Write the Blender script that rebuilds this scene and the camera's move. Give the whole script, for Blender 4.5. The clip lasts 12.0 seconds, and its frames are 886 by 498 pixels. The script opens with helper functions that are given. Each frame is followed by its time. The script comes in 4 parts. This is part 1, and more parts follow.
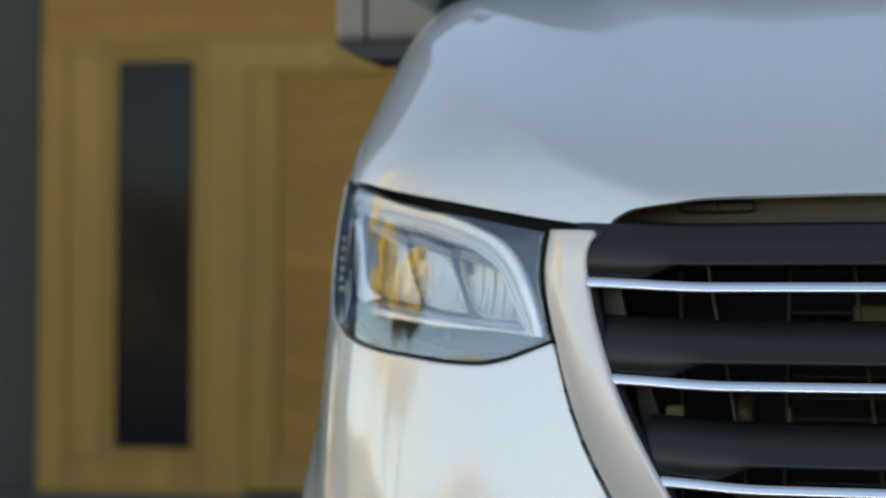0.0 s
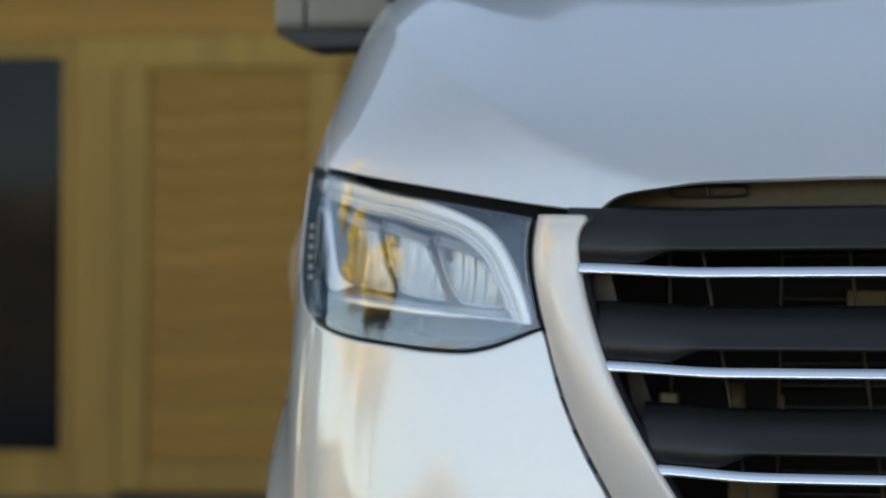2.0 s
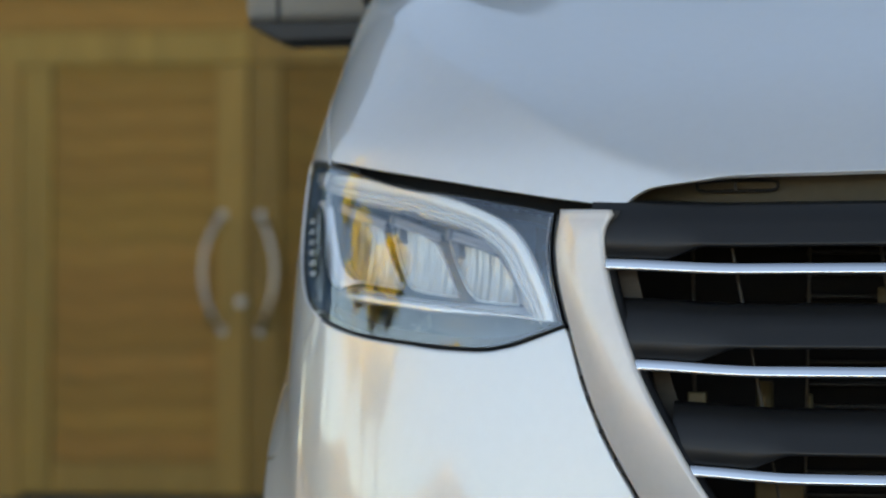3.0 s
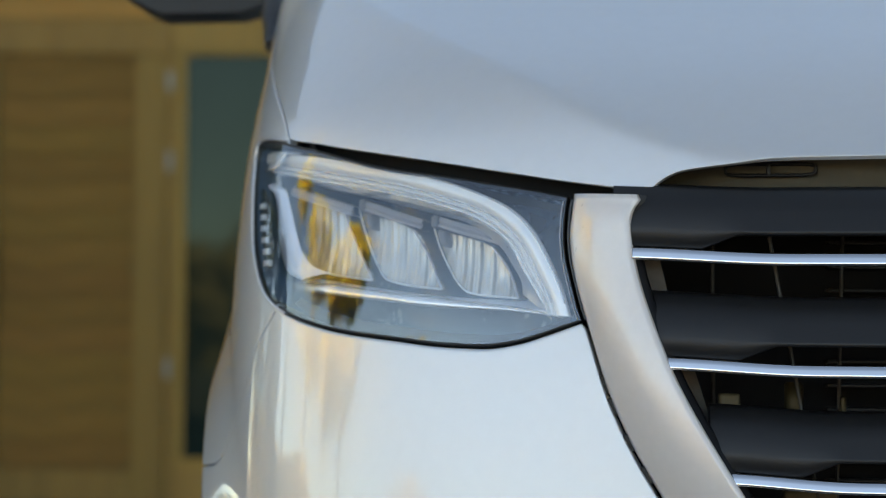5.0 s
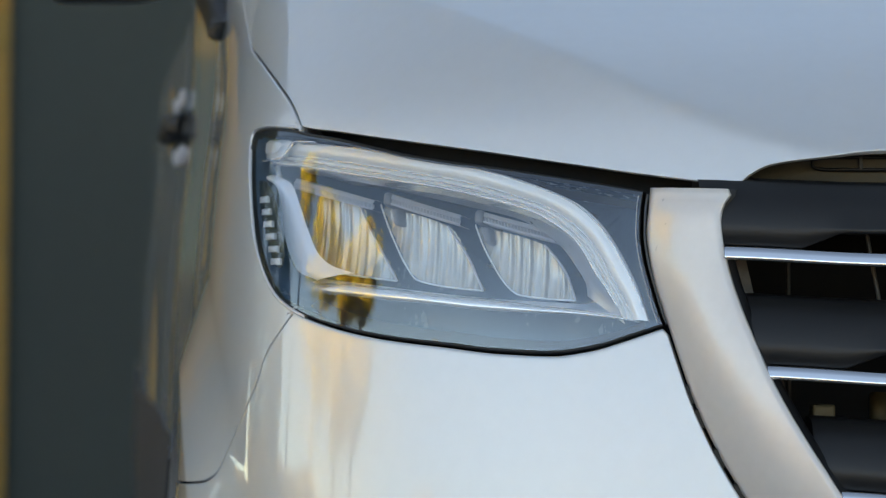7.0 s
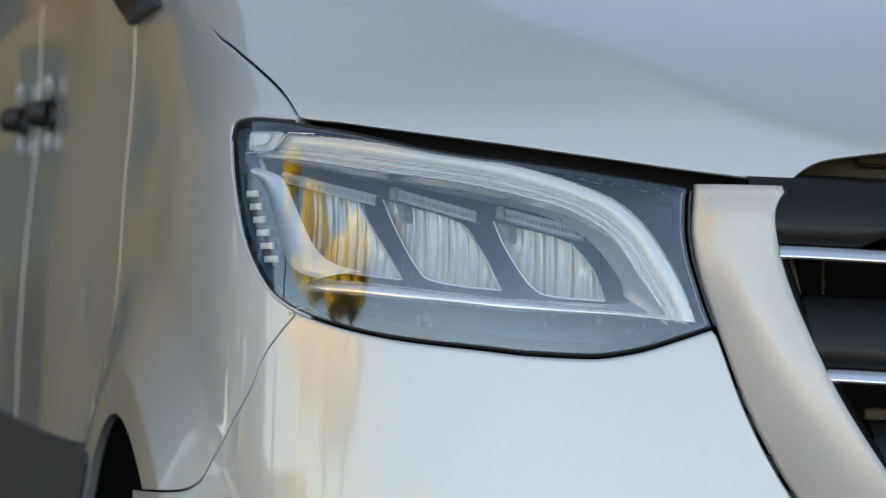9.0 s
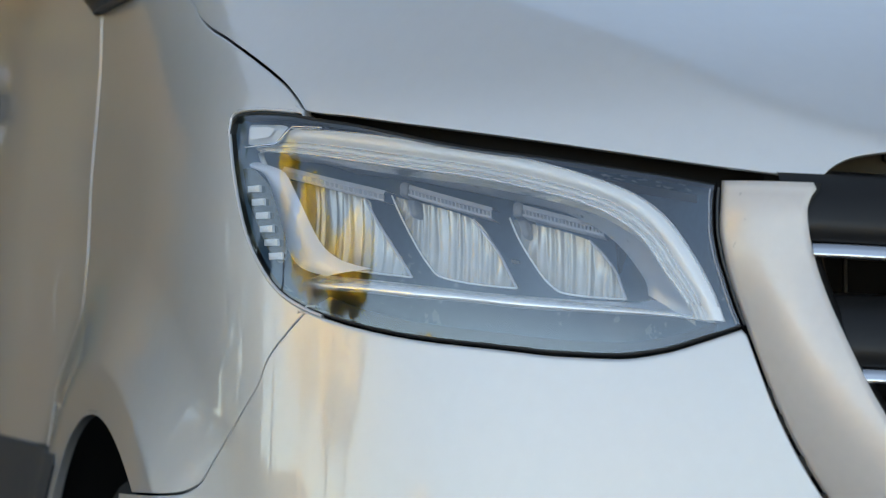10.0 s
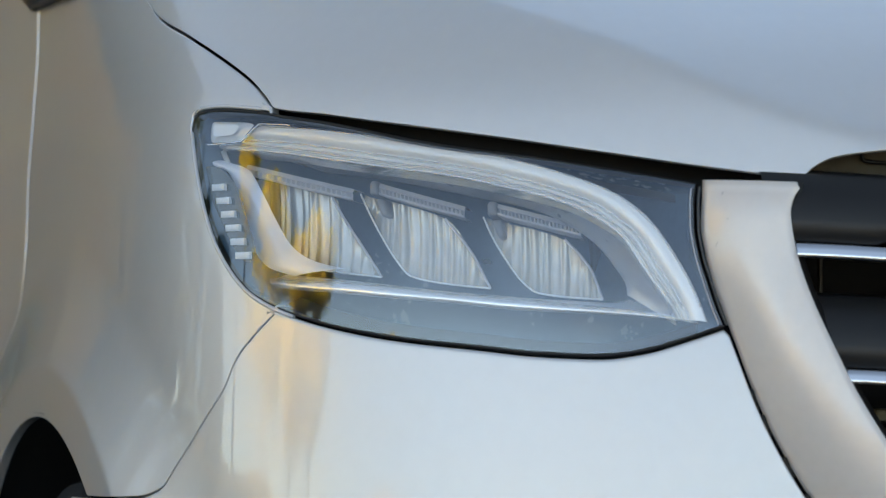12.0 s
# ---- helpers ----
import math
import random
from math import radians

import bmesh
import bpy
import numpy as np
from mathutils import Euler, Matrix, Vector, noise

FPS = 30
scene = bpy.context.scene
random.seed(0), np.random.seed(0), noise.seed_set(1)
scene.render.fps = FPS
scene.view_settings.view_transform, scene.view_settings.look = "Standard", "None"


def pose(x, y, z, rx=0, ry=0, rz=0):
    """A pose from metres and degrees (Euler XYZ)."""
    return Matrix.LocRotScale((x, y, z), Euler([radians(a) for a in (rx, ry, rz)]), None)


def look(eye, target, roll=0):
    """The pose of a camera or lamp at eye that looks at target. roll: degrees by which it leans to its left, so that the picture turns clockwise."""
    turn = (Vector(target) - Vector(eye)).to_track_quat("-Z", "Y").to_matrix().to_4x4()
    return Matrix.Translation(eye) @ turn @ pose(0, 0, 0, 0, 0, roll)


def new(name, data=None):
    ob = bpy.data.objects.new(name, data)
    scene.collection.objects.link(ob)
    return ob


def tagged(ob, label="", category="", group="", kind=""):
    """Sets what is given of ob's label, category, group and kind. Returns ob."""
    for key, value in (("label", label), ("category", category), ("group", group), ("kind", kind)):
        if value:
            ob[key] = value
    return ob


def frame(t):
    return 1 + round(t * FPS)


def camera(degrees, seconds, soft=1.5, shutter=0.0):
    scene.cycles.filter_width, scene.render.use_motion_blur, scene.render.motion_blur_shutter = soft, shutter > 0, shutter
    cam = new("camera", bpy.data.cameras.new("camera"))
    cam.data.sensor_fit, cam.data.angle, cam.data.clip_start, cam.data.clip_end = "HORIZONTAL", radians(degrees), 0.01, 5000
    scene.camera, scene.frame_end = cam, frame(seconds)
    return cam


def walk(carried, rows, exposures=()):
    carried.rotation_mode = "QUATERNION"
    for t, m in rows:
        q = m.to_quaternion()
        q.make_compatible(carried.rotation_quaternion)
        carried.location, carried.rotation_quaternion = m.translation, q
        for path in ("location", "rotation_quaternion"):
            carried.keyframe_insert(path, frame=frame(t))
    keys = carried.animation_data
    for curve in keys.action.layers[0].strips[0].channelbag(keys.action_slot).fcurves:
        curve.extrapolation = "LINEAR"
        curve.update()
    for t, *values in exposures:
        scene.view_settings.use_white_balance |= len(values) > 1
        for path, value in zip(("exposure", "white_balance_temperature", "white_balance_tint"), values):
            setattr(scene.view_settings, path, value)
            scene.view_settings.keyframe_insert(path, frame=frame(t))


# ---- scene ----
cam = camera(17.0, 12.0, soft=1.1)
# seconds, place in metres, then yaw to the left, pitch up and roll in degrees
PATH = [
    (0, 0.2254, -3.5912, 0.8812, 14.004, 1.603, 0.438),
    (0.5, 0.1871, -3.5616, 0.8782, 13.598, 1.614, 0.401),
    (1, 0.1247, -3.5345, 0.8725, 12.577, 1.638, 0.344),
    (1.5, 0.0732, -3.5009, 0.8631, 11.718, 1.665, 0.270),
    (2, 0.0193, -3.5578, 0.8608, 10.812, 1.673, 0.217),
    (2.5, -0.0697, -3.5338, 0.8596, 9.711, 1.672, 0.190),
    (3, -0.1792, -3.4920, 0.8577, 8.352, 1.679, 0.197),
    (5, -0.6344, -3.1946, 0.8467, 1.442, 1.781, 0.459),
    (5.5, -0.7607, -3.1237, 0.8467, -0.304, 1.749, 0.488),
    (6, -0.8849, -3.0425, 0.8454, -2.183, 1.810, 0.503),
    (6.5, -1.0021, -2.9664, 0.8458, -4.146, 1.853, 0.535),
    (7, -1.1129, -2.8884, 0.8479, -6.034, 1.871, 0.511),
    (9, -1.5204, -2.6775, 0.8632, -13.559, 1.626, 0.388),
    (9.5, -1.6124, -2.6173, 0.8641, -15.230, 1.596, 0.385),
    (10, -1.6898, -2.5546, 0.8655, -16.898, 1.563, 0.394),
    (10.5, -1.7535, -2.5074, 0.8659, -18.389, 1.563, 0.374),
    (11, -1.7902, -2.4805, 0.8674, -19.351, 1.549, 0.362),
    (11.5, -1.8079, -2.4710, 0.8676, -19.976, 1.541, 0.369),
    (12, -1.8187, -2.4722, 0.8640, -20.210, 1.604, 0.367),
]
walk(cam, [(r[0], pose(r[1], r[2], r[3], 90 + r[5], 0, r[4]) @ pose(0, 0, 0, 0, 0, r[6])) for r in PATH],
     exposures=[(0.0, 3.30, 12000, 8), (12.0, 3.30, 12000, 8)])
cam.data.dof.use_dof = True
cam.data.dof.focus_distance = 3.16
cam.data.dof.aperture_fstop = 5.6

# ---- light ----
world = bpy.data.worlds.new("sky")
scene.world = world
world.use_nodes = True
wn = world.node_tree.nodes
sky = wn.new("ShaderNodeTexSky")
sky.sky_type = "NISHITA"
sky.sun_disc = False
sky.sun_elevation = radians(17)
sky.sun_rotation = radians(40)
sky.altitude = 6000
sky.air_density = 0.9
sky.dust_density = 0.1
sky.ozone_density = 1.7
wn["Background"].inputs[1].default_value = 0.06
world.node_tree.links.new(sky.outputs[0], wn["Background"].inputs[0])
sun = new("sun", bpy.data.lights.new("sun", "SUN"))
sun.data.energy, sun.data.angle, sun.data.color = 5.0, radians(0.6), (1.0, 0.91, 0.78)
sun.matrix_world = look((12.86, 15.32, 6.11), (0, 0, 0))


# ---- materials ----
def material(name, color, rough=0.5, metal=0.0, coat=0.0, bump=0.0, scale=40.0, vary=0.15, detail_scale=None, stretch=(1, 1, 1), noise_rough=0.1, ior=1.5, random_tint=0.0):
    m = bpy.data.materials.new(name)
    m.use_nodes = True
    nt = m.node_tree
    b = nt.nodes["Principled BSDF"]
    b.inputs["Roughness"].default_value = rough
    b.inputs["Metallic"].default_value = metal
    b.inputs["Coat Weight"].default_value = coat
    b.inputs["Coat Roughness"].default_value = 0.03
    b.inputs["IOR"].default_value = ior
    co = nt.nodes.new("ShaderNodeTexCoord")
    mp = nt.nodes.new("ShaderNodeMapping")
    mp.inputs["Scale"].default_value = stretch
    nt.links.new(co.outputs["Object"], mp.inputs[0])
    n1 = nt.nodes.new("ShaderNodeTexNoise")
    n1.inputs["Scale"].default_value = scale
    n1.inputs["Detail"].default_value = 6
    n2 = nt.nodes.new("ShaderNodeTexNoise")
    n2.inputs["Scale"].default_value = detail_scale or scale / 9
    n2.inputs["Detail"].default_value = 3
    nt.links.new(mp.outputs[0], n1.inputs[0])
    nt.links.new(mp.outputs[0], n2.inputs[0])
    mix = nt.nodes.new("ShaderNodeMath")
    mix.operation = "MULTIPLY_ADD"
    nt.links.new(n1.outputs[0], mix.inputs[0])
    mix.inputs[1].default_value = 0.5
    half = nt.nodes.new("ShaderNodeMath")
    half.operation = "MULTIPLY"
    half.inputs[1].default_value = 0.5
    nt.links.new(n2.outputs[0], half.inputs[0])
    nt.links.new(half.outputs[0], mix.inputs[2])
    ramp = nt.nodes.new("ShaderNodeValToRGB")
    lo = [max(0, c * (1 - vary)) for c in color]
    hi = [min(1, c * (1 + vary)) for c in color]
    ramp.color_ramp.elements[0].position, ramp.color_ramp.elements[0].color = 0.3, (*lo, 1)
    ramp.color_ramp.elements[1].position, ramp.color_ramp.elements[1].color = 0.7, (*hi, 1)
    nt.links.new(mix.outputs[0], ramp.inputs[0])
    out = ramp.outputs[0]
    if random_tint:
        info = nt.nodes.new("ShaderNodeObjectInfo")
        hsv = nt.nodes.new("ShaderNodeHueSaturation")
        mr = nt.nodes.new("ShaderNodeMapRange")
        mr.inputs[3].default_value, mr.inputs[4].default_value = 1 - random_tint, 1 + random_tint
        nt.links.new(info.outputs["Random"], mr.inputs[0])
        nt.links.new(mr.outputs[0], hsv.inputs["Value"])
        turn = nt.nodes.new("ShaderNodeMath")
        turn.operation = "SINE"
        many = nt.nodes.new("ShaderNodeMath")
        many.operation = "MULTIPLY"
        many.inputs[1].default_value = 57.0
        nt.links.new(info.outputs["Random"], many.inputs[0])
        nt.links.new(many.outputs[0], turn.inputs[0])
        hue = nt.nodes.new("ShaderNodeMapRange")
        hue.inputs[1].default_value = -1.0
        hue.inputs[3].default_value, hue.inputs[4].default_value = 0.5 - random_tint * 0.05, 0.5 + random_tint * 0.045
        nt.links.new(turn.outputs[0], hue.inputs[0])
        nt.links.new(hue.outputs[0], hsv.inputs["Hue"])
        nt.links.new(out, hsv.inputs["Color"])
        out = hsv.outputs[0]
    nt.links.new(out, b.inputs["Base Color"])
    if noise_rough:
        mr2 = nt.nodes.new("ShaderNodeMapRange")
        mr2.inputs[3].default_value, mr2.inputs[4].default_value = max(0.01, rough - noise_rough), min(1, rough + noise_rough)
        nt.links.new(mix.outputs[0], mr2.inputs[0])
        nt.links.new(mr2.outputs[0], b.inputs["Roughness"])
    if bump:
        bm_ = nt.nodes.new("ShaderNodeBump")
        bm_.inputs["Strength"].default_value = bump
        bm_.inputs["Distance"].default_value = 0.01
        nt.links.new(n1.outputs[0], bm_.inputs["Height"])
        nt.links.new(bm_.outputs[0], b.inputs["Normal"])
    return m


def clear(name, color=(1, 1, 1), rough=0.0, ior=1.45, see=0.9, gloss=(1, 1, 1)):
    """Thin clear plastic: gloss by Fresnel over a straight view through."""
    m = bpy.data.materials.new(name)
    m.use_nodes = True
    nt = m.node_tree
    nt.nodes.remove(nt.nodes["Principled BSDF"])
    g = nt.nodes.new("ShaderNodeBsdfGlossy")
    g.inputs["Roughness"].default_value = rough
    g.inputs["Color"].default_value = (*gloss, 1)
    tr = nt.nodes.new("ShaderNodeBsdfTransparent")
    tr.inputs[0].default_value = (*[c * see for c in color], 1)
    f0 = ((ior - 1) / (ior + 1)) ** 2
    fr = nt.nodes.new("ShaderNodeLayerWeight")
    fr.inputs[0].default_value = 0.5
    pw = nt.nodes.new("ShaderNodeMath")
    pw.operation = "POWER"
    pw.inputs[1].default_value = 5.0
    nt.links.new(fr.outputs["Facing"], pw.inputs[0])
    sc = nt.nodes.new("ShaderNodeMath")
    sc.operation = "MULTIPLY_ADD"
    sc.inputs[1].default_value, sc.inputs[2].default_value = 1 - f0, f0
    nt.links.new(pw.outputs[0], sc.inputs[0])
    mx = nt.nodes.new("ShaderNodeMixShader")
    nt.links.new(sc.outputs[0], mx.inputs[0])
    nt.links.new(tr.outputs[0], mx.inputs[1])
    nt.links.new(g.outputs[0], mx.inputs[2])
    nt.links.new(mx.outputs[0], nt.nodes["Material Output"].inputs[0])
    return m


PAINT = material("pearl_white_paint", (0.735, 0.735, 0.73), 0.33, 0.35, 1.0, 0.0, 60, 0.02, 3.0, noise_rough=0.0)
PAINT.node_tree.nodes["Principled BSDF"].inputs["Coat IOR"].default_value = 1.6
PAINT.node_tree.nodes["Principled BSDF"].inputs["Coat Roughness"].default_value = 0.012
BLACK = material("black_rubber", (0.008, 0.008, 0.009), 0.4, 0, 0, 0.05, 200, 0.3)
VOID = material("dark_inside", (0.004, 0.004, 0.005), 0.8, 0, 0, 0, 60, 0.3)
SATIN = material("satin_dark_grey_plastic", (0.0135, 0.0128, 0.0128), 0.42, 0, 0, 0.03, 300, 0.12)
CLAD = material("dark_grey_cladding", (0.05, 0.052, 0.056), 0.6, 0, 0, 0.1, 250, 0.15)
CHROME = material("polished_chrome", (0.86, 0.87, 0.89), 0.06, 1.0, 0, 0, 30, 0.02, noise_rough=0.02)
BEZEL = material("silver_bezel", (0.86, 0.89, 0.95), 0.3, 0.15, 0, 0, 60, 0.05)
FRAME = material("satin_grey_lamp_frame", (0.46, 0.48, 0.50), 0.3, 0.5, 0, 0.02, 120, 0.1)
HOUSING = material("lamp_housing_grey", (0.06, 0.125, 0.19), 0.25, 0.0, 0, 0.02, 120, 0.1)
RIBS = material("fluted_reflector", (0.60, 0.575, 0.51), 0.22, 0.5, 0, 0, 90, 0.1)
HEATSINK = material("grey_module_plastic", (0.55, 0.56, 0.60), 0.4, 0, 0, 0.02, 120, 0.1)
LEDGE = material("bright_plated_ledge", (0.98, 0.95, 0.90), 0.2, 0.75, 1.0, 0, 60, 0.04)
# body white; its cream cast is warm reflected light put into the colour
STRIP = material("warm_lit_white_plastic", (0.88, 0.80, 0.74), 0.28, 0.12, 0.6, 0, 90, 0.03, 3.0, noise_rough=0.02)
# bluish gloss: the sky's blue is put into the cover's reflection tint
LENS = clear("clear_lamp_cover", (0.98, 0.99, 1.0), 0.0, 2.05, 1.0, (0.84, 0.92, 1.0))
GLASS = clear("module_glass", (1, 1, 1), 0.02, 1.4, 0.97)
WINDOW = material("dark_window_glass", (0.011, 0.021, 0.017), 0.03, 0, 0, 0, 3, 0.2, ior=1.29, noise_rough=0.0)
WINDOW.node_tree.nodes["Principled BSDF"].inputs["Specular Tint"].default_value = (0.78, 0.95, 0.78, 1)
# window glass with weaker gloss, standing in for a dark reflection
DARK_REFLECTION_WINDOW = material("window_glass_dark_reflection", (0.012, 0.012, 0.013), 0.06, 0, 0, 0, 3, 0.2, ior=1.17, noise_rough=0.0)
TYRE = material("tyre_rubber", (0.015, 0.015, 0.016), 0.75, 0, 0, 0.2, 150, 0.3)
ALLOY = material("wheel_rim_silver", (0.45, 0.46, 0.47), 0.35, 0.8, 0, 0, 60, 0.08)
WOOD = material("oiled_larch_boards", (0.36, 0.185, 0.050), 0.65, 0, 0, 0.25, 9, 0.28, 1.3, stretch=(0.35, 1, 5), random_tint=0.075, ior=1.25)
PALE = material("pale_larch_frame", (0.36, 0.205, 0.055), 0.55, 0, 0, 0.2, 9, 0.2, 1.5, stretch=(5, 1, 0.4), random_tint=0.06, ior=1.3)
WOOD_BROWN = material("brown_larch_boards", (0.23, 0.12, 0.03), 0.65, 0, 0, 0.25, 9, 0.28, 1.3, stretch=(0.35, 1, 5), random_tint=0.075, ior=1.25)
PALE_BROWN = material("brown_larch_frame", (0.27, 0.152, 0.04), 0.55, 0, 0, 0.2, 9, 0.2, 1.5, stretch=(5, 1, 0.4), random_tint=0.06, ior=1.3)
GREY = material("slate_grey_render", (0.046, 0.057, 0.051), 0.8, 0, 0, 0.3, 30, 0.15, 0.8)
STEEL = material("brushed_steel", (0.42, 0.41, 0.39), 0.4, 1.0, 0, 0, 80, 0.06)
GROUND = material("grey_asphalt", (0.07, 0.072, 0.076), 0.85, 0, 0, 0.5, 60, 0.3, 0.6)
BARK = material("bark", (0.24, 0.19, 0.12), 0.9, 0, 0, 0.5, 12, 0.4)
LEAF = material("golden_leaves", (0.60, 0.47, 0.085), 0.6, 0, 0, 0, 2.5, 0.45, 0.4)
GREEN = material("dark_green_leaves", (0.05, 0.085, 0.03), 0.6, 0, 0, 0, 2.5, 0.45, 0.4)
# leaves let light through
nt = LEAF.node_tree
thin = nt.nodes.new("ShaderNodeBsdfTranslucent")
thin.inputs["Color"].default_value = (0.70, 0.60, 0.05, 1)
blend = nt.nodes.new("ShaderNodeMixShader")
blend.inputs[0].default_value = 0.5
nt.links.new(nt.nodes["Principled BSDF"].outputs[0], blend.inputs[1])
nt.links.new(thin.outputs[0], blend.inputs[2])
nt.links.new(blend.outputs[0], nt.nodes["Material Output"].inputs[0])
WOODS = material("autumn_woods", (0.21, 0.172, 0.09), 0.7, 0, 0, 0, 0.6, 0.5, 0.12)
# mirror shell: darker and browner than PAINT
SHELL = material("grey_beige_shell", (0.27, 0.245, 0.21), 0.4, 0, 0.3, 0.02, 200, 0.08)


def streaked(name, lo, hi, rough, coat, across=55.0, along=3.0):
    """Moulded plastic with fine streaks along its length, by its own coordinates."""
    m = material(name, hi, rough, 0.2, coat, 0, 60, 0.02, noise_rough=0.0)
    nt = m.node_tree
    b = nt.nodes["Principled BSDF"]
    uv = nt.nodes.new("ShaderNodeUVMap")
    mp = nt.nodes.new("ShaderNodeMapping")
    mp.inputs["Scale"].default_value = (across, along, 1)
    nt.links.new(uv.outputs[0], mp.inputs[0])
    n = nt.nodes.new("ShaderNodeTexNoise")
    n.inputs["Scale"].default_value = 1.0
    n.inputs["Detail"].default_value = 4
    nt.links.new(mp.outputs[0], n.inputs[0])
    r = nt.nodes.new("ShaderNodeValToRGB")
    r.color_ramp.elements[0].position, r.color_ramp.elements[0].color = 0.38, (*lo, 1)
    r.color_ramp.elements[1].position, r.color_ramp.elements[1].color = 0.56, (*hi, 1)
    nt.links.new(n.outputs[0], r.inputs[0])
    nt.links.new(r.outputs[0], b.inputs["Base Color"])
    bp = nt.nodes.new("ShaderNodeBump")
    bp.inputs["Strength"].default_value = 0.15
    bp.inputs["Distance"].default_value = 0.002
    nt.links.new(n.outputs[0], bp.inputs["Height"])
    nt.links.new(bp.outputs[0], b.inputs["Normal"])
    return m


GUIDE = streaked("white_light_guide", (0.86, 0.85, 0.82), (1.0, 0.97, 0.91), 0.18, 0.6)


# ---- mesh helpers ----
def mesh(name, verts, faces, mat, smooth=True):
    me = bpy.data.meshes.new(name)
    me.from_pydata([tuple(v) for v in verts], [], faces)
    me.update()
    if smooth:
        for p in me.polygons:
            p.use_smooth = True
    me.materials.append(mat)
    return me


def with_uv(me, n):
    """Coordinates across (0..1) and along a grid mesh of rows of n points."""
    uv = me.uv_layers.new(name="UVMap")
    total = len(me.vertices) // n
    for lp in me.loops:
        i = lp.vertex_index
        uv.data[lp.index].uv = ((i % n) / (n - 1), (i // n) / (total - 1))
    return me


def part(name, data, parent=None, label="", mirrored=False):
    """Links a mesh as one object under parent."""
    ob = new(name, data)
    if parent is not None:
        ob.parent = parent
    if label:
        tagged(ob, label)
    if mirrored:
        ob.scale = (-1, 1, 1)
    return ob


def grid(rows, closed=False, flip=False):
    verts, faces = [], []
    n = len(rows[0])
    for r in rows:
        verts.extend(r)
    m = n if closed else n - 1
    for i in range(len(rows) - 1):
        for j in range(m):
            a, b = i * n + j, i * n + (j + 1) % n
            f = (a, b, b + n, a + n)
            faces.append(f[::-1] if flip else f)
    return verts, faces


def join(*pieces):
    verts, faces = [], []
    for v, f in pieces:
        k = len(verts)
        verts.extend(v)
        faces.extend(tuple(i + k for i in q) for q in f)
    return verts, faces


def box_bm(size, at=(0, 0, 0), bevel=0.004, seg=2):
    bm = bmesh.new()
    bmesh.ops.create_cube(bm, size=1.0)
    bmesh.ops.scale(bm, vec=size, verts=bm.verts)
    if bevel:
        bmesh.ops.bevel(bm, geom=bm.edges[:], offset=min(bevel, min(size) * 0.45), segments=seg, affect="EDGES", profile=0.5)
    bmesh.ops.translate(bm, vec=at, verts=bm.verts)
    return bm


def done(bm, name, mat, smooth=False):
    me = bpy.data.meshes.new(name)
    bm.to_mesh(me)
    bm.free()
    if smooth:
        for p in me.polygons:
            p.use_smooth = True
    me.materials.append(mat)
    return me


def block(name, lo, hi, mat, bevel=0.004):
    size = [b - a for a, b in zip(lo, hi)]
    mid = [(a + b) / 2 for a, b in zip(lo, hi)]
    return done(box_bm(size, mid, bevel), name, mat)


def curve_through(pts, closed=False):
    """A smooth plane curve through the points, as a function of 0..1."""
    xs = [p[0] for p in pts]
    ys = [p[1] for p in pts]
    d = [0.0]
    for i in range(1, len(pts)):
        d.append(d[-1] + max(1e-6, math.hypot(xs[i] - xs[i - 1], ys[i] - ys[i - 1])))
    d = [v / d[-1] for v in d]
    fx, fy = mono(d, xs), mono(d, ys)
    return lambda t: (fx(t), fy(t))


def mono(xs, ys):
    """Monotone cubic through (xs, ys)."""
    n = len(xs)
    sl = [(ys[k + 1] - ys[k]) / (xs[k + 1] - xs[k]) for k in range(n - 1)]
    tg = [sl[0]] + [0.0 if sl[k - 1] * sl[k] <= 0 else 2 * sl[k - 1] * sl[k] / (sl[k - 1] + sl[k]) for k in range(1, n - 1)] + [sl[-1]]

    def f(x):
        i = 0
        while i < n - 2 and x >= xs[i + 1]:
            i += 1
        h = xs[i + 1] - xs[i]
        t = (x - xs[i]) / h
        if x < xs[0]:
            return ys[0] + tg[0] * (x - xs[0])
        if x > xs[-1]:
            return ys[-1] + tg[-1] * (x - xs[-1])
        return (2 * t ** 3 - 3 * t * t + 1) * ys[i] + (t ** 3 - 2 * t * t + t) * h * tg[i] + (3 * t * t - 2 * t ** 3) * ys[i + 1] + (t ** 3 - t * t) * h * tg[i + 1]

    return f


def smooth(xs, ys):
    """Natural cubic spline through (xs, ys), straight beyond its ends."""
    n = len(xs)
    h = np.diff(xs)
    m = np.eye(n)
    r = np.zeros(n)
    for i in range(1, n - 1):
        m[i, i - 1:i + 2] = h[i - 1], 2 * (h[i - 1] + h[i]), h[i]
        r[i] = 6 * ((ys[i + 1] - ys[i]) / h[i] - (ys[i] - ys[i - 1]) / h[i - 1])
    c = [float(v) for v in np.linalg.solve(m, r)]

    def f(x):
        q = min(max(x, xs[0]), xs[-1])
        i = 0
        while i < n - 2 and q >= xs[i + 1]:
            i += 1
        w, a, b = xs[i + 1] - xs[i], xs[i + 1] - q, q - xs[i]
        y = (c[i] * a ** 3 + c[i + 1] * b ** 3) / (6 * w) + (ys[i] / w - c[i] * w / 6) * a + (ys[i + 1] / w - c[i + 1] * w / 6) * b
        d = (c[i + 1] * b * b - c[i] * a * a) / (2 * w) + (ys[i + 1] - ys[i]) / w - (c[i + 1] - c[i]) * w / 6
        return y + d * (x - q)

    return f


def step(a, b, x):
    t = min(1, max(0, (x - a) / (b - a)))
    return t * t * (3 - 2 * t)


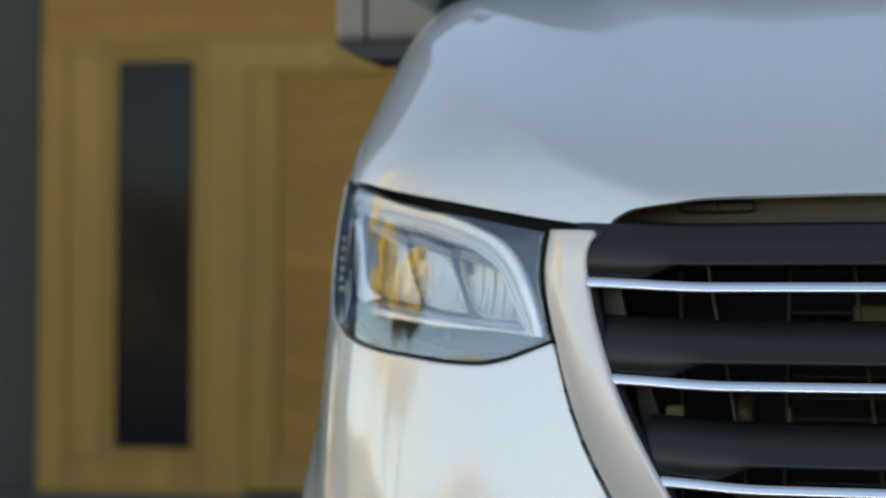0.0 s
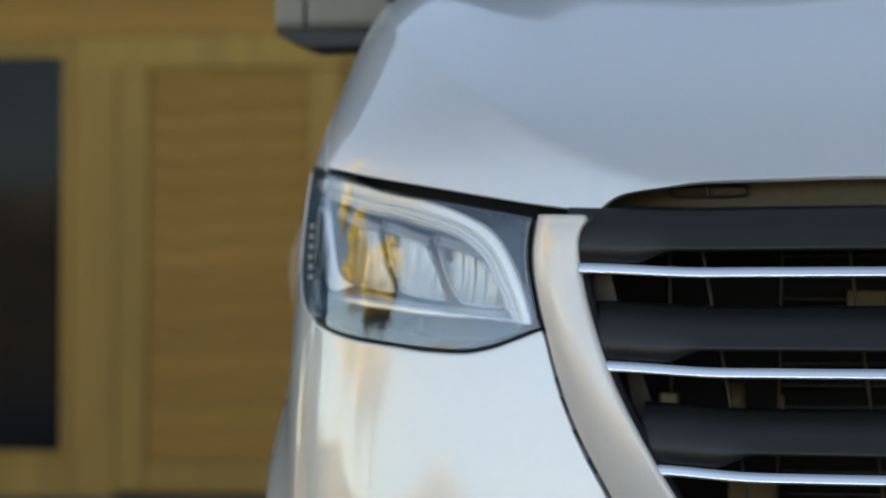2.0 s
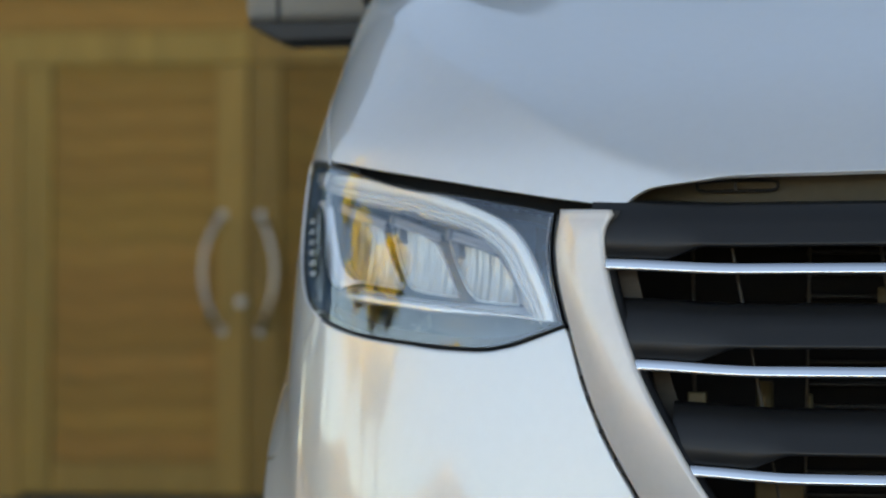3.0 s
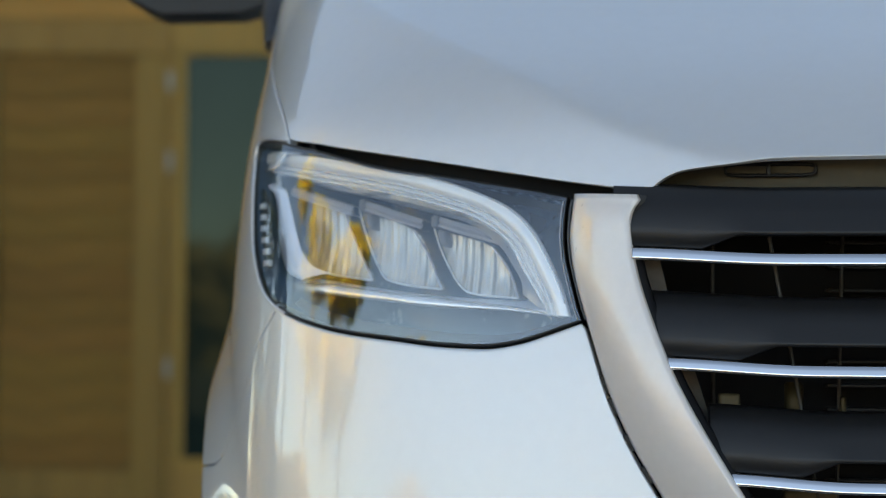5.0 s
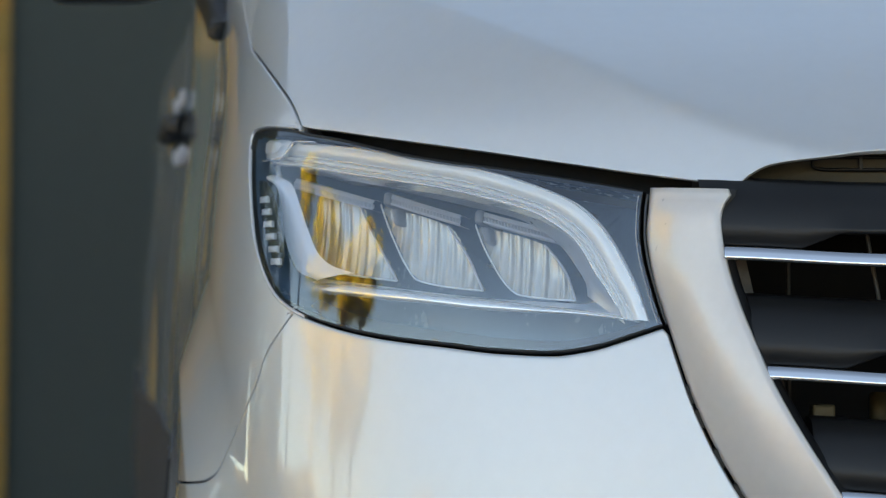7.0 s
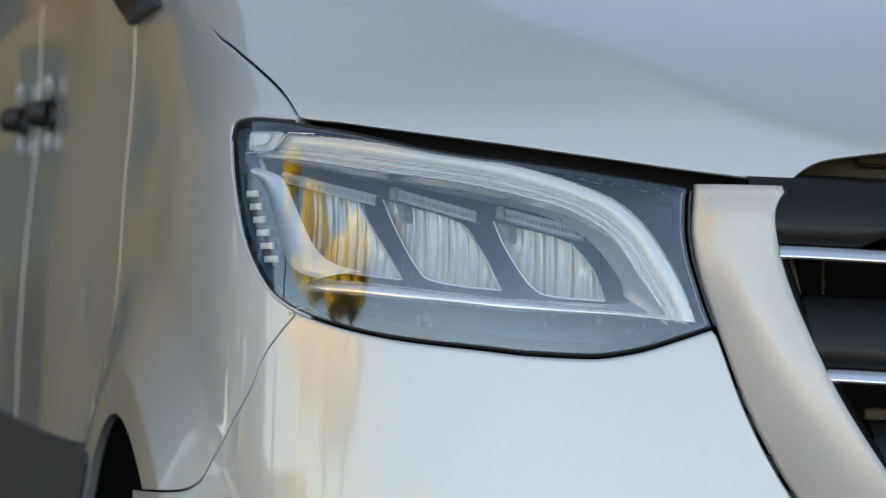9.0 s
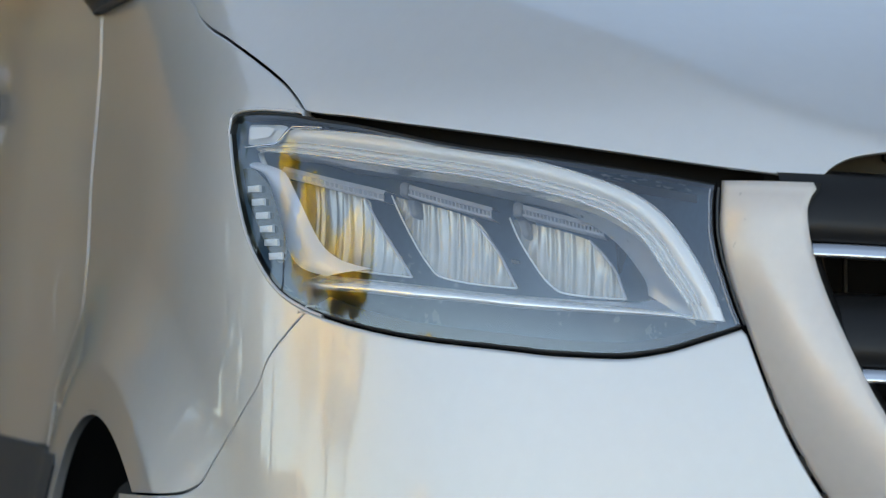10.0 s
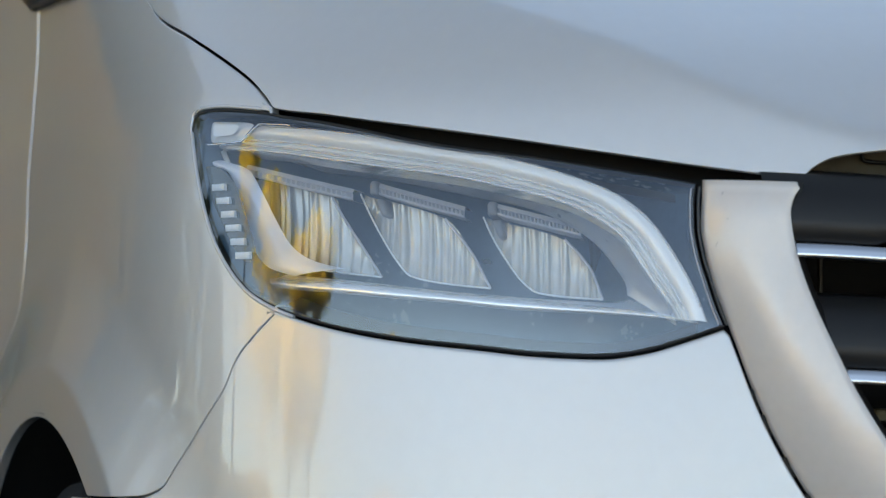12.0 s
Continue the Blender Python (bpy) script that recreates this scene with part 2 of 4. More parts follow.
def ramp(a, b, x):
    """From 0 at a to 1 at b: a soft start, straight on, with a crisp end."""
    t = min(1, max(0, (x - a) / (b - a)))
    return 1.3 * t * t / (0.6 + 0.7 * t)


# ---- the van's outer skin: s runs round the plan from the middle of the nose to the flank, z is height ----
FRONT = smooth([0.2, 0.45, 0.6, 0.7, 0.80, 0.84, 0.88, 0.95, 1.03, 1.08, 1.12, 1.15, 1.22, 1.30, 1.385, 1.5], [-0.004, -0.0195, -0.0128, -0.0037, 0.0070, 0.0118, 0.0172, 0.0272, 0.0424, 0.0545, 0.069, 0.086, 0.155, 0.256, 0.375, 0.555])
HALF = mono([0.2, 0.5, 0.6, 0.7, 0.8, 0.88, 0.95, 1.03, 1.09, 1.14, 1.22, 1.3, 1.385, 1.5], [1.010, 1.0275, 1.0275, 1.0255, 1.0222, 1.0188, 1.015, 1.009, 1.003, 0.997, 0.991, 0.990, 0.988, 0.970])
REACH = mono([0.2, 1.08, 1.11, 1.16, 1.22, 1.30, 1.385, 1.5], [1.0, 0.995, 1.0, 1.024, 1.052, 1.0981, 1.1903, 1.3513])
KNEE = mono([0.0, 0.2, 0.3, 0.36, 0.42, 0.485, 0.565, 0.68, 0.80, 0.90, 1.0, 1.4], [1.037, 1.038, 1.041, 1.045, 1.053, 1.068, 1.097, 1.158, 1.216, 1.262, 1.32, 1.42])
PN, PM = 1.5, 3.75
_ph = np.linspace(0, math.pi / 2, 4001)
_px = 1.0184 * np.sin(_ph) ** (2 / PN)
_py = 1 - np.maximum(np.cos(_ph), 0) ** (2 / PM)
_py[-1] = 1.0
_len = np.concatenate([[0], np.cumsum(np.hypot(np.diff(_px), np.diff(_py)))])
S_END = float(_len[-1])
ARCH_Y, ARCH_Z, ARCH_R = 1.0, 0.36, 0.40


def base(s, z):
    k = KNEE(s)
    w = 0.003
    e = (z - k) / w
    soft = w * (math.log1p(math.exp(e)) if e < 30 else e)
    y0 = FRONT(z) + 0.85 * soft + 0.3 * soft * soft
    x0, reach = HALF(z), REACH(z)
    if s <= S_END:
        a = float(np.interp(abs(s), _len, _ph))
        x = -x0 * math.sin(a) ** (2 / PN)
        y = y0 + reach * (1 - max(0.0, math.cos(a)) ** (2 / PM))
    else:
        x, y = -x0, y0 + reach + (s - S_END)
    # a slack shoulder where the bonnet turns into the wing
    if z > 1.1 and 0.8 < s < 1.6:
        y += 0.009 * step(1.10, 1.22, z) * step(0.8, 1.05, s) * step(1.6, 1.3, s)
    r = math.hypot(y - ARCH_Y, z - ARCH_Z)
    x -= 0.027 * ramp(0.60, 0.462, r) * step(0.3, 0.62, y) if z < 1.0 else 0.0
    # the body widens behind the cab's front edge
    x -= (0.026 * step(1.22, 1.95, y) + 0.036 * step(2.2, 3.8, y)) if y > 1.2 else 0.0
    return Vector((x, y, z))


def normal(s, z):
    e = 0.002
    ds = base(s + e, z) - base(max(0, s - e), z)
    dz = base(s, z + e) - base(s, z - e)
    return dz.cross(ds).normalized()


def skin(s, z, d=0.0):
    p = base(s, z)
    return p - d * normal(s, z) if d else p


def s_at(y, z):
    """The place along the plan where the flank reaches y at this height."""
    a, b = 0.3, 6.5
    for _ in range(40):
        m = (a + b) / 2
        if base(m, z).y < y:
            a = m
        else:
            b = m
    return (a + b) / 2


def panel(ss, lo, hi, nz, lip=0.012, ends=(True, True), tops=(True, True), push=0.0):
    """A body panel on the skin between two heights, its edges rolled inwards."""
    rows = []
    ss = list(ss)
    cols = [(s, 0.0) for s in ss]
    if ends[0]:
        cols = [(ss[0], lip), (ss[0], 0.005), (ss[0], 0.0015), (ss[0] + 0.0015, 0.0), (ss[0] + 0.005, 0.0)] + [c for c in cols[1:] if c[0] > ss[0] + 0.005]
    if ends[1]:
        cols = [c for c in cols[:-1] if c[0] < ss[-1] - 0.005] + [(ss[-1] - 0.005, 0.0), (ss[-1] - 0.0015, 0.0), (ss[-1], 0.0015), (ss[-1], 0.005), (ss[-1], lip)]
    for s, d in cols:
        a, b = lo(s), hi(s)
        z0, z1 = a + (0.006 if tops[0] else 0.0), b - (0.006 if tops[1] else 0.0)
        zs = [(z0 + (z1 - z0) * i / nz, 0.0) for i in range(nz + 1)]
        if tops[0]:
            zs = [(a, lip), (a, 0.004), (a, 0.0016), (a, 0.0006), (a + 0.0006, 0.0), (a + 0.0014, 0.0), (a + 0.004, 0.0)] + zs
        if tops[1]:
            zs = zs + [(b - 0.004, 0.0), (b - 0.0012, 0.0), (b, 0.0012), (b, 0.005), (b, lip)]
        p = push(s) if callable(push) else push
        rows.append([skin(s, z, max(d, e) - p) for z, e in zs])
    return grid(rows)


def spread(a, b, n):
    return [a + (b - a) * i / n for i in range(n + 1)]


HOOD_EDGE = mono([0.0, 0.173, 0.254, 0.361, 0.4125, 0.445, 0.465, 0.478, 0.488, 0.496, 0.503, 0.526, 0.57, 0.608, 0.669, 0.72, 0.777, 0.836, 0.891, 0.929, 0.998, 1.0632, 1.0752, 1.0953, 1.1298, 1.1874, 1.2367, 1.2444, 1.2554, 1.2779, 1.328],
                 [1.045, 1.0448, 1.0435, 1.043, 1.04, 1.0366, 1.0331, 1.028, 1.022, 1.0155, 1.013, 1.015, 1.0207, 1.0261, 1.0362, 1.0445, 1.0536, 1.0621, 1.0699, 1.0751, 1.0852, 1.0942, 1.107, 1.127, 1.1524, 1.1891, 1.2204, 1.2446, 1.2718, 1.3318, 1.3885])
LAMP_TOP = [(1.2065, 1.080), (1.200, 1.0956), (1.184, 1.1004), (1.162, 1.101), (1.09, 1.0955), (1.05, 1.0885), (0.998, 1.0805), (0.929, 1.0665), (0.891, 1.0585), (0.836, 1.0492), (0.777, 1.0412), (0.72, 1.0325), (0.669, 1.0242), (0.636, 1.0188), (0.6025, 1.0125)]
LAMP_SIDE = [(0.6025, 1.0125), (0.605, 0.9925), (0.6055, 0.9702), (0.602, 0.9424), (0.5945, 0.9148), (0.586, 0.8872), (0.5795, 0.8705)]
LAMP_LOW = [(0.5795, 0.8705), (0.623, 0.856), (0.656, 0.8464), (0.701, 0.8405), (0.762, 0.8425), (0.819, 0.848), (0.909, 0.8568), (0.973, 0.8667), (1.044, 0.8831), (1.093, 0.9024), (1.131, 0.9321), (1.165, 0.9744), (1.193, 1.0359), (1.2065, 1.080)]
BUMPER_SEAM = [(1.054, 0.8854), (1.085, 0.8615), (1.117, 0.832), (1.131, 0.808), (1.166, 0.7722), (1.216, 0.723), (1.238, 0.698), (1.277, 0.6867), (1.402, 0.6803), (1.48, 0.678)]
STRIP_OUT = [(0.597, 1.0175), (0.5985, 0.998), (0.6005, 0.970), (0.597, 0.9425), (0.5905, 0.915), (0.5815, 0.887), (0.576, 0.871), (0.548, 0.7925), (0.5195, 0.7345), (0.479, 0.670), (0.455, 0.632), (0.40, 0.575)]


def as_height(pts):
    """Height over s for a curve whose s never turns back."""
    q = sorted(pts)
    return mono([p[0] for p in q], [p[1] for p in q])


low_z = as_height(LAMP_LOW)
top_z = as_height(LAMP_TOP[1:])
seam_z = as_height(BUMPER_SEAM)
strip_s = mono([p[1] for p in STRIP_OUT][::-1], [p[0] for p in STRIP_OUT][::-1])


def panel_rows(zs, lo, hi, ns, lip=0.012, ends=(True, True), tops=(True, True)):
    """A body panel built height by height, from lo(z) to hi(z) round the plan."""
    rows = []
    zs = list(zs)
    lev = [(z, 0.0) for z in zs]
    if tops[0]:
        lev = [(zs[0], lip), (zs[0], 0.005), (zs[0], 0.0012), (zs[0] + 0.0012, 0.0), (zs[0] + 0.004, 0.0)] + lev[1:]
    if tops[1]:
        lev = lev[:-1] + [(zs[-1] - 0.004, 0.0), (zs[-1] - 0.0012, 0.0), (zs[-1], 0.0012), (zs[-1], 0.005), (zs[-1], lip)]
    for z, d in lev:
        a, b = lo(z), hi(z)
        q = [(a + (b - a) * i / ns, 0.0) for i in range(ns + 1)]
        if ends[0]:
            q = [(a, lip), (a, 0.005), (a, 0.0015), (a + 0.0015, 0.0), (a + 0.005, 0.0)] + q[1:]
        if ends[1]:
            q = q[:-1] + [(b - 0.005, 0.0), (b - 0.0015, 0.0), (b, 0.0015), (b, 0.005), (b, lip)]
        rows.append([skin(s, z, max(d, e)) for s, e in q])
    return grid(rows, flip=True)


def arch_z(y):
    q = ARCH_R ** 2 - (y - ARCH_Y) ** 2
    return ARCH_Z + math.sqrt(q) if q > 0 else -1.0


def tube(pts3, r, closed=False, n=8):
    rows = []
    m = len(pts3)
    for i, p in enumerate(pts3):
        a = pts3[(i - 1) % m] if closed or i else p
        b = pts3[(i + 1) % m] if closed or i < m - 1 else p
        t = (b - a).normalized()
        u = t.cross(Vector((0.3, -0.8, 0.2))).normalized()
        v = t.cross(u)
        rows.append([p + r * (math.cos(q) * u + math.sin(q) * v) for q in [2 * math.pi * j / n for j in range(n)]])
    if closed:
        rows.append(rows[0])
    return grid(rows, closed=True)


# ---- the van ----
van = tagged(new("van"), "pearl white delivery van parked on grey asphalt", "van")
van.empty_display_size = 0.2


def both(name, me, parent, label=""):
    a = part(name, me, parent, label)
    part(name, me, parent, label, mirrored=True)
    return a


GAP = 0.0025
hood_s = sorted(set([round(v, 4) for v in spread(0, 0.44, 22) + spread(0.44, 0.54, 50) + spread(0.53, 1.05, 60) + spread(1.05, 1.14, 30) + spread(1.14, 1.328, 40)]))
hv, hf = panel(hood_s, lambda s: HOOD_EDGE(s) + GAP, lambda s: 1.41, 110, 0.0058, ends=(False, True), push=lambda s: 0.013 * step(0.78, 0.5, s))
both("hood", mesh("hood", hv, hf, PAINT), van, "pearl white bonnet with soft creases")

bump_s = sorted(set([round(v, 4) for v in spread(0.40, 0.60, 40) + spread(0.60, 1.05, 60) + spread(1.05, 1.16, 24) + spread(1.16, 1.48, 40)]))
strip_z = as_height([(p[0], p[1]) for p in STRIP_OUT if p[1] <= 0.872])


def bumper_top(s):
    if s < 0.58:
        return strip_z(s) - 0.0055
    if s < 1.054:
        return low_z(s) - GAP
    return seam_z(s) - 0.0006 - 0.0019 * step(1.19, 1.27, s)


bv, bf = panel(bump_s, lambda s: 0.36, bumper_top, 60)
both("bumper_corner", mesh("bumper_corner", bv, bf, PAINT), van, "painted bumper corner below the headlight")
sv, sf = panel(spread(0.0, 0.40, 20), lambda s: 0.36, lambda s: 0.57, 12, ends=(False, True))
both("bumper_middle", mesh("bumper_middle", sv, sf, PAINT), van)

DOOR_Y = mono([0.70, 0.79, 0.837, 0.895, 0.96, 1.07, 1.20, 1.28, 1.42], [1.43, 1.40, 1.33, 1.26, 1.25, 1.275, 1.295, 1.295, 1.28])
wing_top = lambda s: min(HOOD_EDGE(min(s, 1.328)) - GAP, 1.395) if s < 1.42 else 1.395
S_MID = 1.62
fa = panel(spread(1.068, 1.207, 40), lambda s: top_z(s) + 0.001 if s < 1.199 else 1.0955, wing_top, 26, ends=(True, False))
fb = panel(spread(1.207, S_MID, 90), lambda s: max(seam_z(s) if s < 1.48 else 0.6, arch_z(base(s, 0.74).y)), wing_top, 130, ends=(False, False))
fc = panel(spread(1.054, 1.207, 50), lambda s: seam_z(s), lambda s: low_z(s) - 0.001, 24, ends=(True, False))
fd = panel_rows(spread(0.765, 1.395, 60), lambda z: S_MID, lambda z: s_at(DOOR_Y(z) - GAP, z), 24, ends=(False, True), tops=(False, True))
fe = panel(spread(S_MID, 2.03, 40), lambda s: arch_z(base(s, 0.74).y), lambda s: 0.765, 4, ends=(False, False), tops=(True, False))
both("front_wing", mesh("front_wing", *join(fa, fb, fc, fd, fe), PAINT), van, "painted front wing with flared wheel arch")

dv, df = panel_rows(spread(0.705, 1.41, 50), lambda z: s_at(max(DOOR_Y(z), 1 + math.sqrt(max(0, 0.175 - (z - 0.36) ** 2))) + GAP, z), lambda z: s_at(2.293, z), 30)
both("cab_door", mesh("cab_door", dv, df, PAINT), van, "closed painted cab door")
sv, sf = panel_rows(spread(0.705, 1.41, 30), lambda z: s_at(2.305, z), lambda z: s_at(3.50, z), 30)
both("sliding_door", mesh("sliding_door", sv, sf, PAINT), van, "closed painted side door")
sv, sf = panel_rows(spread(0.705, 1.41, 20), lambda z: s_at(3.507, z), lambda z: s_at(5.85, z), 30)
both("side_panel", mesh("side_panel", sv, sf, PAINT), van)


def sill_low(s):
    y = base(s, 0.7).y
    return max(0.42, ARCH_Z + math.sqrt(max(0.0, 0.175 - (y - ARCH_Y) ** 2)))


sv, sf = panel(spread(s_at(1.26, 0.7), s_at(5.83, 0.7), 90), sill_low, lambda s: 0.702 + 0.02 * max(0.0, base(s, 0.7).y - 1.4), 14, push=0.004)
both("sill_cladding", mesh("sill_cladding", sv, sf, CLAD), van, "matt dark grey sill cladding")

# upper body
def upper_side():
    rows = []
    for y in [0.98, 1.25, 1.55, 1.85, 2.2, 3, 4, 5, 5.85]:
        up = min(1.0, max(0.0, (y - 0.95) / 0.95))
        rows.append([Vector((-0.975 + 0.0 * k, y, 1.41)) if k == 0 else Vector((-0.975 + 0.11 * (k / 6) ** 1.5, y, 1.41 + (0.02 + 1.0 * up) * k / 6)) for k in range(7)])
    return grid(rows, flip=True)


both("upper_side", mesh("upper_side", *upper_side(), PAINT), van)
rows = []
for y, z in [(0.92, 1.415), (1.08, 1.52), (1.3, 1.85), (1.6, 2.17), (1.95, 2.43)]:
    rows.append([Vector((x * (0.97 - 0.1 * (z - 1.4)), y + 0.22 * (abs(x)) ** 2.4, z)) for x in spread(-1, 1, 16)])
part("windscreen", mesh("windscreen", *grid(rows), WINDOW), van, "dark windscreen glass")
rows = []
for y, z in [(1.95, 2.43), (2.3, 2.52), (3.5, 2.55), (5.85, 2.5)]:
    rows.append([Vector((x * 0.865, y + 0.2 * abs(x) ** 2.4 * (1 if y < 3 else 0), z - 0.1 * abs(x) ** 4)) for x in spread(-1, 1, 16)])
part("roof", mesh("roof", *grid(rows), PAINT), van)
part("rear_panel", block("rear_panel", (-0.84, 5.80, 0.45), (0.84, 5.84, 2.42), PAINT, 0.01), van)
part("underbody", block("underbody", (-0.72, 0.45, 0.30), (0.72, 5.8, 0.50), VOID, 0.02), van)
part("cowl", block("cowl", (-0.9, 0.95, 1.34), (0.9, 1.15, 1.41), BLACK, 0.02), van)

# dark liner behind the panel gaps
lv, lf = panel(spread(0.535, 1.328, 90), lambda s: HOOD_EDGE(s) - (0.024 if s > 0.61 else 0.05), lambda s: HOOD_EDGE(s) + 0.04, 8, ends=(False, False), tops=(False, False), push=-0.05)
both("gap_liner", mesh("gap_liner", lv, lf, VOID), van)
lv, lf = panel(spread(0.42, 1.55, 70), lambda s: 0.38, lambda s: (bumper_top(min(s, 1.479)) + 0.02), 10, ends=(False, False), tops=(False, False), push=-0.03)
both("bumper_liner", mesh("bumper_liner", lv, lf, VOID), van)


# wheel arch liner and wheels
def arch_liner():
    rows = []
    for k in range(33):
        a = math.pi * k / 32
        c, sn = math.cos(a), math.sin(a)
        rows.append([Vector((x, ARCH_Y + (ARCH_R + 0.004) * c, ARCH_Z + (ARCH_R + 0.004) * sn)) for x in (-1.045, -0.9, -0.6)])
    return grid(rows)


both("wheel_arch_liner", mesh("wheel_arch_liner", *arch_liner(), VOID), van)


def lathe(profile, n=48):
    """A ring turned about the x axis: profile of (x, radius)."""
    rows = []
    for k in range(n):
        a = 2 * math.pi * k / n
        rows.append([Vector((x, r * math.cos(a), r * math.sin(a))) for x, r in profile])
    rows.append(rows[0])
    return grid(rows)


tyre_me = mesh("tyre", *lathe([(0.10, 0.20), (0.118, 0.24), (0.12, 0.30), (0.10, 0.335), (0.06, 0.345), (0.02, 0.347), (0.015, 0.338), (-0.015, 0.338), (-0.02, 0.347), (-0.06, 0.345), (-0.10, 0.335), (-0.12, 0.30), (-0.118, 0.24), (-0.10, 0.20)]), TYRE)
rim_me = mesh("rim", *lathe([(0.10, 0.205), (-0.10, 0.205), (-0.10, 0.19), (-0.05, 0.17), (-0.06, 0.09), (-0.09, 0.075), (-0.09, 0.0)], 40), ALLOY)
for wy in (1.0, 4.66):
    for side in (1, -1):
        w = part("wheel", tyre_me, van, "black road tyre on a silver rim", mirrored=side < 0)
        w.location = (-0.90 * side, wy, 0.345)
        part("rim", rim_me, w)


# door handles, mirrors
def handle_at(y, z):
    x = base(s_at(y, z), z).x
    bm = bmesh.new()
    bmesh.ops.create_uvsphere(bm, u_segments=28, v_segments=14, radius=1.0)
    bmesh.ops.scale(bm, vec=(0.012, 0.040, 0.030), verts=bm.verts)
    bmesh.ops.translate(bm, vec=(x, y, z), verts=bm.verts)
    cup = both("handle_cup", done(bm, "handle_cup", BLACK, True), van, "black recessed handle cup")
    rows = []
    for k in range(13):
        t = k / 12
        yy = y - 0.040 + 0.080 * t
        xx = x - 0.010 - 0.026 * math.sin(math.pi * t) ** 0.5
        rows.append([Vector((xx + 0.010 * math.cos(a), yy, z + 0.020 * math.sin(a))) for a in [2 * math.pi * j / 12 for j in range(12)]])
    both("door_handle", mesh("door_handle", *grid(rows, closed=True), SATIN), van, "dark door grip handle")
    # added pale blobs stand in for sky glints on the cup's rim
    for up in (-1, 1):
        bm = bmesh.new()
        bmesh.ops.create_uvsphere(bm, u_segments=16, v_segments=10, radius=1.0)
        bmesh.ops.scale(bm, vec=(0.008, 0.012, 0.016), verts=bm.verts)
        bmesh.ops.translate(bm, vec=(x - 0.010, y - 0.02, z + 0.046 * up), verts=bm.verts)
        both("handle_cap", done(bm, "handle_cap", HEATSINK, True), van, "pale grey blob standing for a glint on the cup rim")


handle_at(2.07, 1.209)
handle_at(2.50, 1.228)

for side in (1, -1):
    m = new("door_mirror")
    m.parent = van
    tagged(m, "door mirror with painted shell and black base")
    bm = box_bm((0.26, 0.15, 0.37), (-1.158 * side, 1.71, 1.594), 0.022, 4)
    part("mirror_shell", done(bm, "mirror_shell", SHELL, True), m, "grey-beige mirror shell")
    part("shell_seam", block("shell_seam", (min(-1.231 * side, -1.224 * side), 1.6325, 1.415), (max(-1.231 * side, -1.224 * side), 1.64, 1.76), BLACK, 0.001), m)
    rows = []
    for y in (1.628, 1.635, 1.75, 1.79):
        e = 0.004 if y in (1.628, 1.79) else 0.0
        rows.append([Vector((x * side, y, z)) for x, z in ((-1.284 + e, 1.412 - e), (-1.280 + e, 1.406), (-1.236 + e, 1.380 + e), (-1.222, 1.375 + e), (-1.095, 1.378 + e), (-1.045 - e, 1.396), (-1.045 - e, 1.412 - e))])
    v, f = grid(rows, closed=True)
    f += [tuple(range(7))[::-1], tuple(range(21, 28))]
    part("mirror_base", mesh("mirror_base", v, f, SATIN, False), m, "black plastic lower shell")
    bm = box_bm((0.16, 0.07, 0.05), (-1.0 * side, 1.66, 1.455), 0.02, 3)
    part("mirror_arm", done(bm, "mirror_arm", BLACK, True), m)
    # foot of the arm at the lower front corner of the door window
    rows = []
    for k in range(13):
        u = k / 12
        z = 1.277 + 0.19 * u
        grow = math.sin(min(1.0, u / 0.45) * math.pi / 2) ** 0.6 if u > 0.1 else 0.5 + u
        cy, ry, rx = 1.19 + 0.40 * u, 0.10 + 0.06 * grow, 0.008 + 0.034 * grow
        rows.append([Vector((-side * (0.985 + (rx * math.cos(a) ** 0.7 if math.cos(a) > 0.001 else 0.0)), cy + ry * math.sin(a), z)) for a in [2 * math.pi * j / 24 for j in range(24)]])
    v, f = grid(rows, closed=True, flip=side < 0)
    f += [tuple(range(24))[::side], tuple(range(12 * 24, 13 * 24))[::-side]]
    part("mirror_foot", mesh("mirror_foot", v, f, SATIN), m, "rounded black mirror foot")


# ---- grille frame strip ----
IN_X = mono([0.55, 0.63, 0.707, 0.832, 0.954, 0.983, 1.000, 1.008, 1.012], [-0.29, -0.352, -0.405, -0.472, -0.5085, -0.511, -0.505, -0.499, -0.503])
IN_Y = mono([0.55, 0.63, 0.707, 0.832, 0.954, 1.007], [-0.005, 0.010, 0.028, 0.067, 0.102, 0.108])


def strip_row(t):
    zo = 1.0155 - (1.0155 - 0.575) * t
    zi = 1.012 - (1.012 - 0.56) * t
    a = skin(strip_s(zo), zo, 0.0)
    b = Vector((IN_X(zi), IN_Y(zi), zi))
    n = ((a - b).cross(Vector((0, 0, 1)))).normalized()
    return a, b, n if n.y < 0 else -n


def strip():
    rows = []
    for k in range(73):
        a, b, n = strip_row(max(0.0, (k - 2) / 70))
        row = [a - n * 0.03, a - n * 0.010, a - n * 0.004]
        for j in range(1, 14):
            u = j / 14
            row.append(a.lerp(b, u) + n * 0.010 * math.sin(math.pi * u))
        row += [b, b - n * 0.003 + Vector((-0.001, 0, 0)), b - n * 0.010 + Vector((-0.003, 0, 0))]
        if k < 2:
            back = (0.03, 0.004)[k]
            row = [p - n * back - Vector((0, 0, 0.0008)) for p in row]
        rows.append(row)
    return grid(rows)


def strip_back():
    """Black return between the strip and the grille."""
    rows = []
    for k in range(61):
        a, b, n = strip_row(k / 60)
        q = b - n * 0.007 + Vector((-0.002, 0, 0))
        rows.append([q, q - n * 0.006 + Vector((0.004, 0, 0)), q - n * 0.009 + Vector((0.004, 0, 0)), q - n * 0.012])
    return grid(rows)


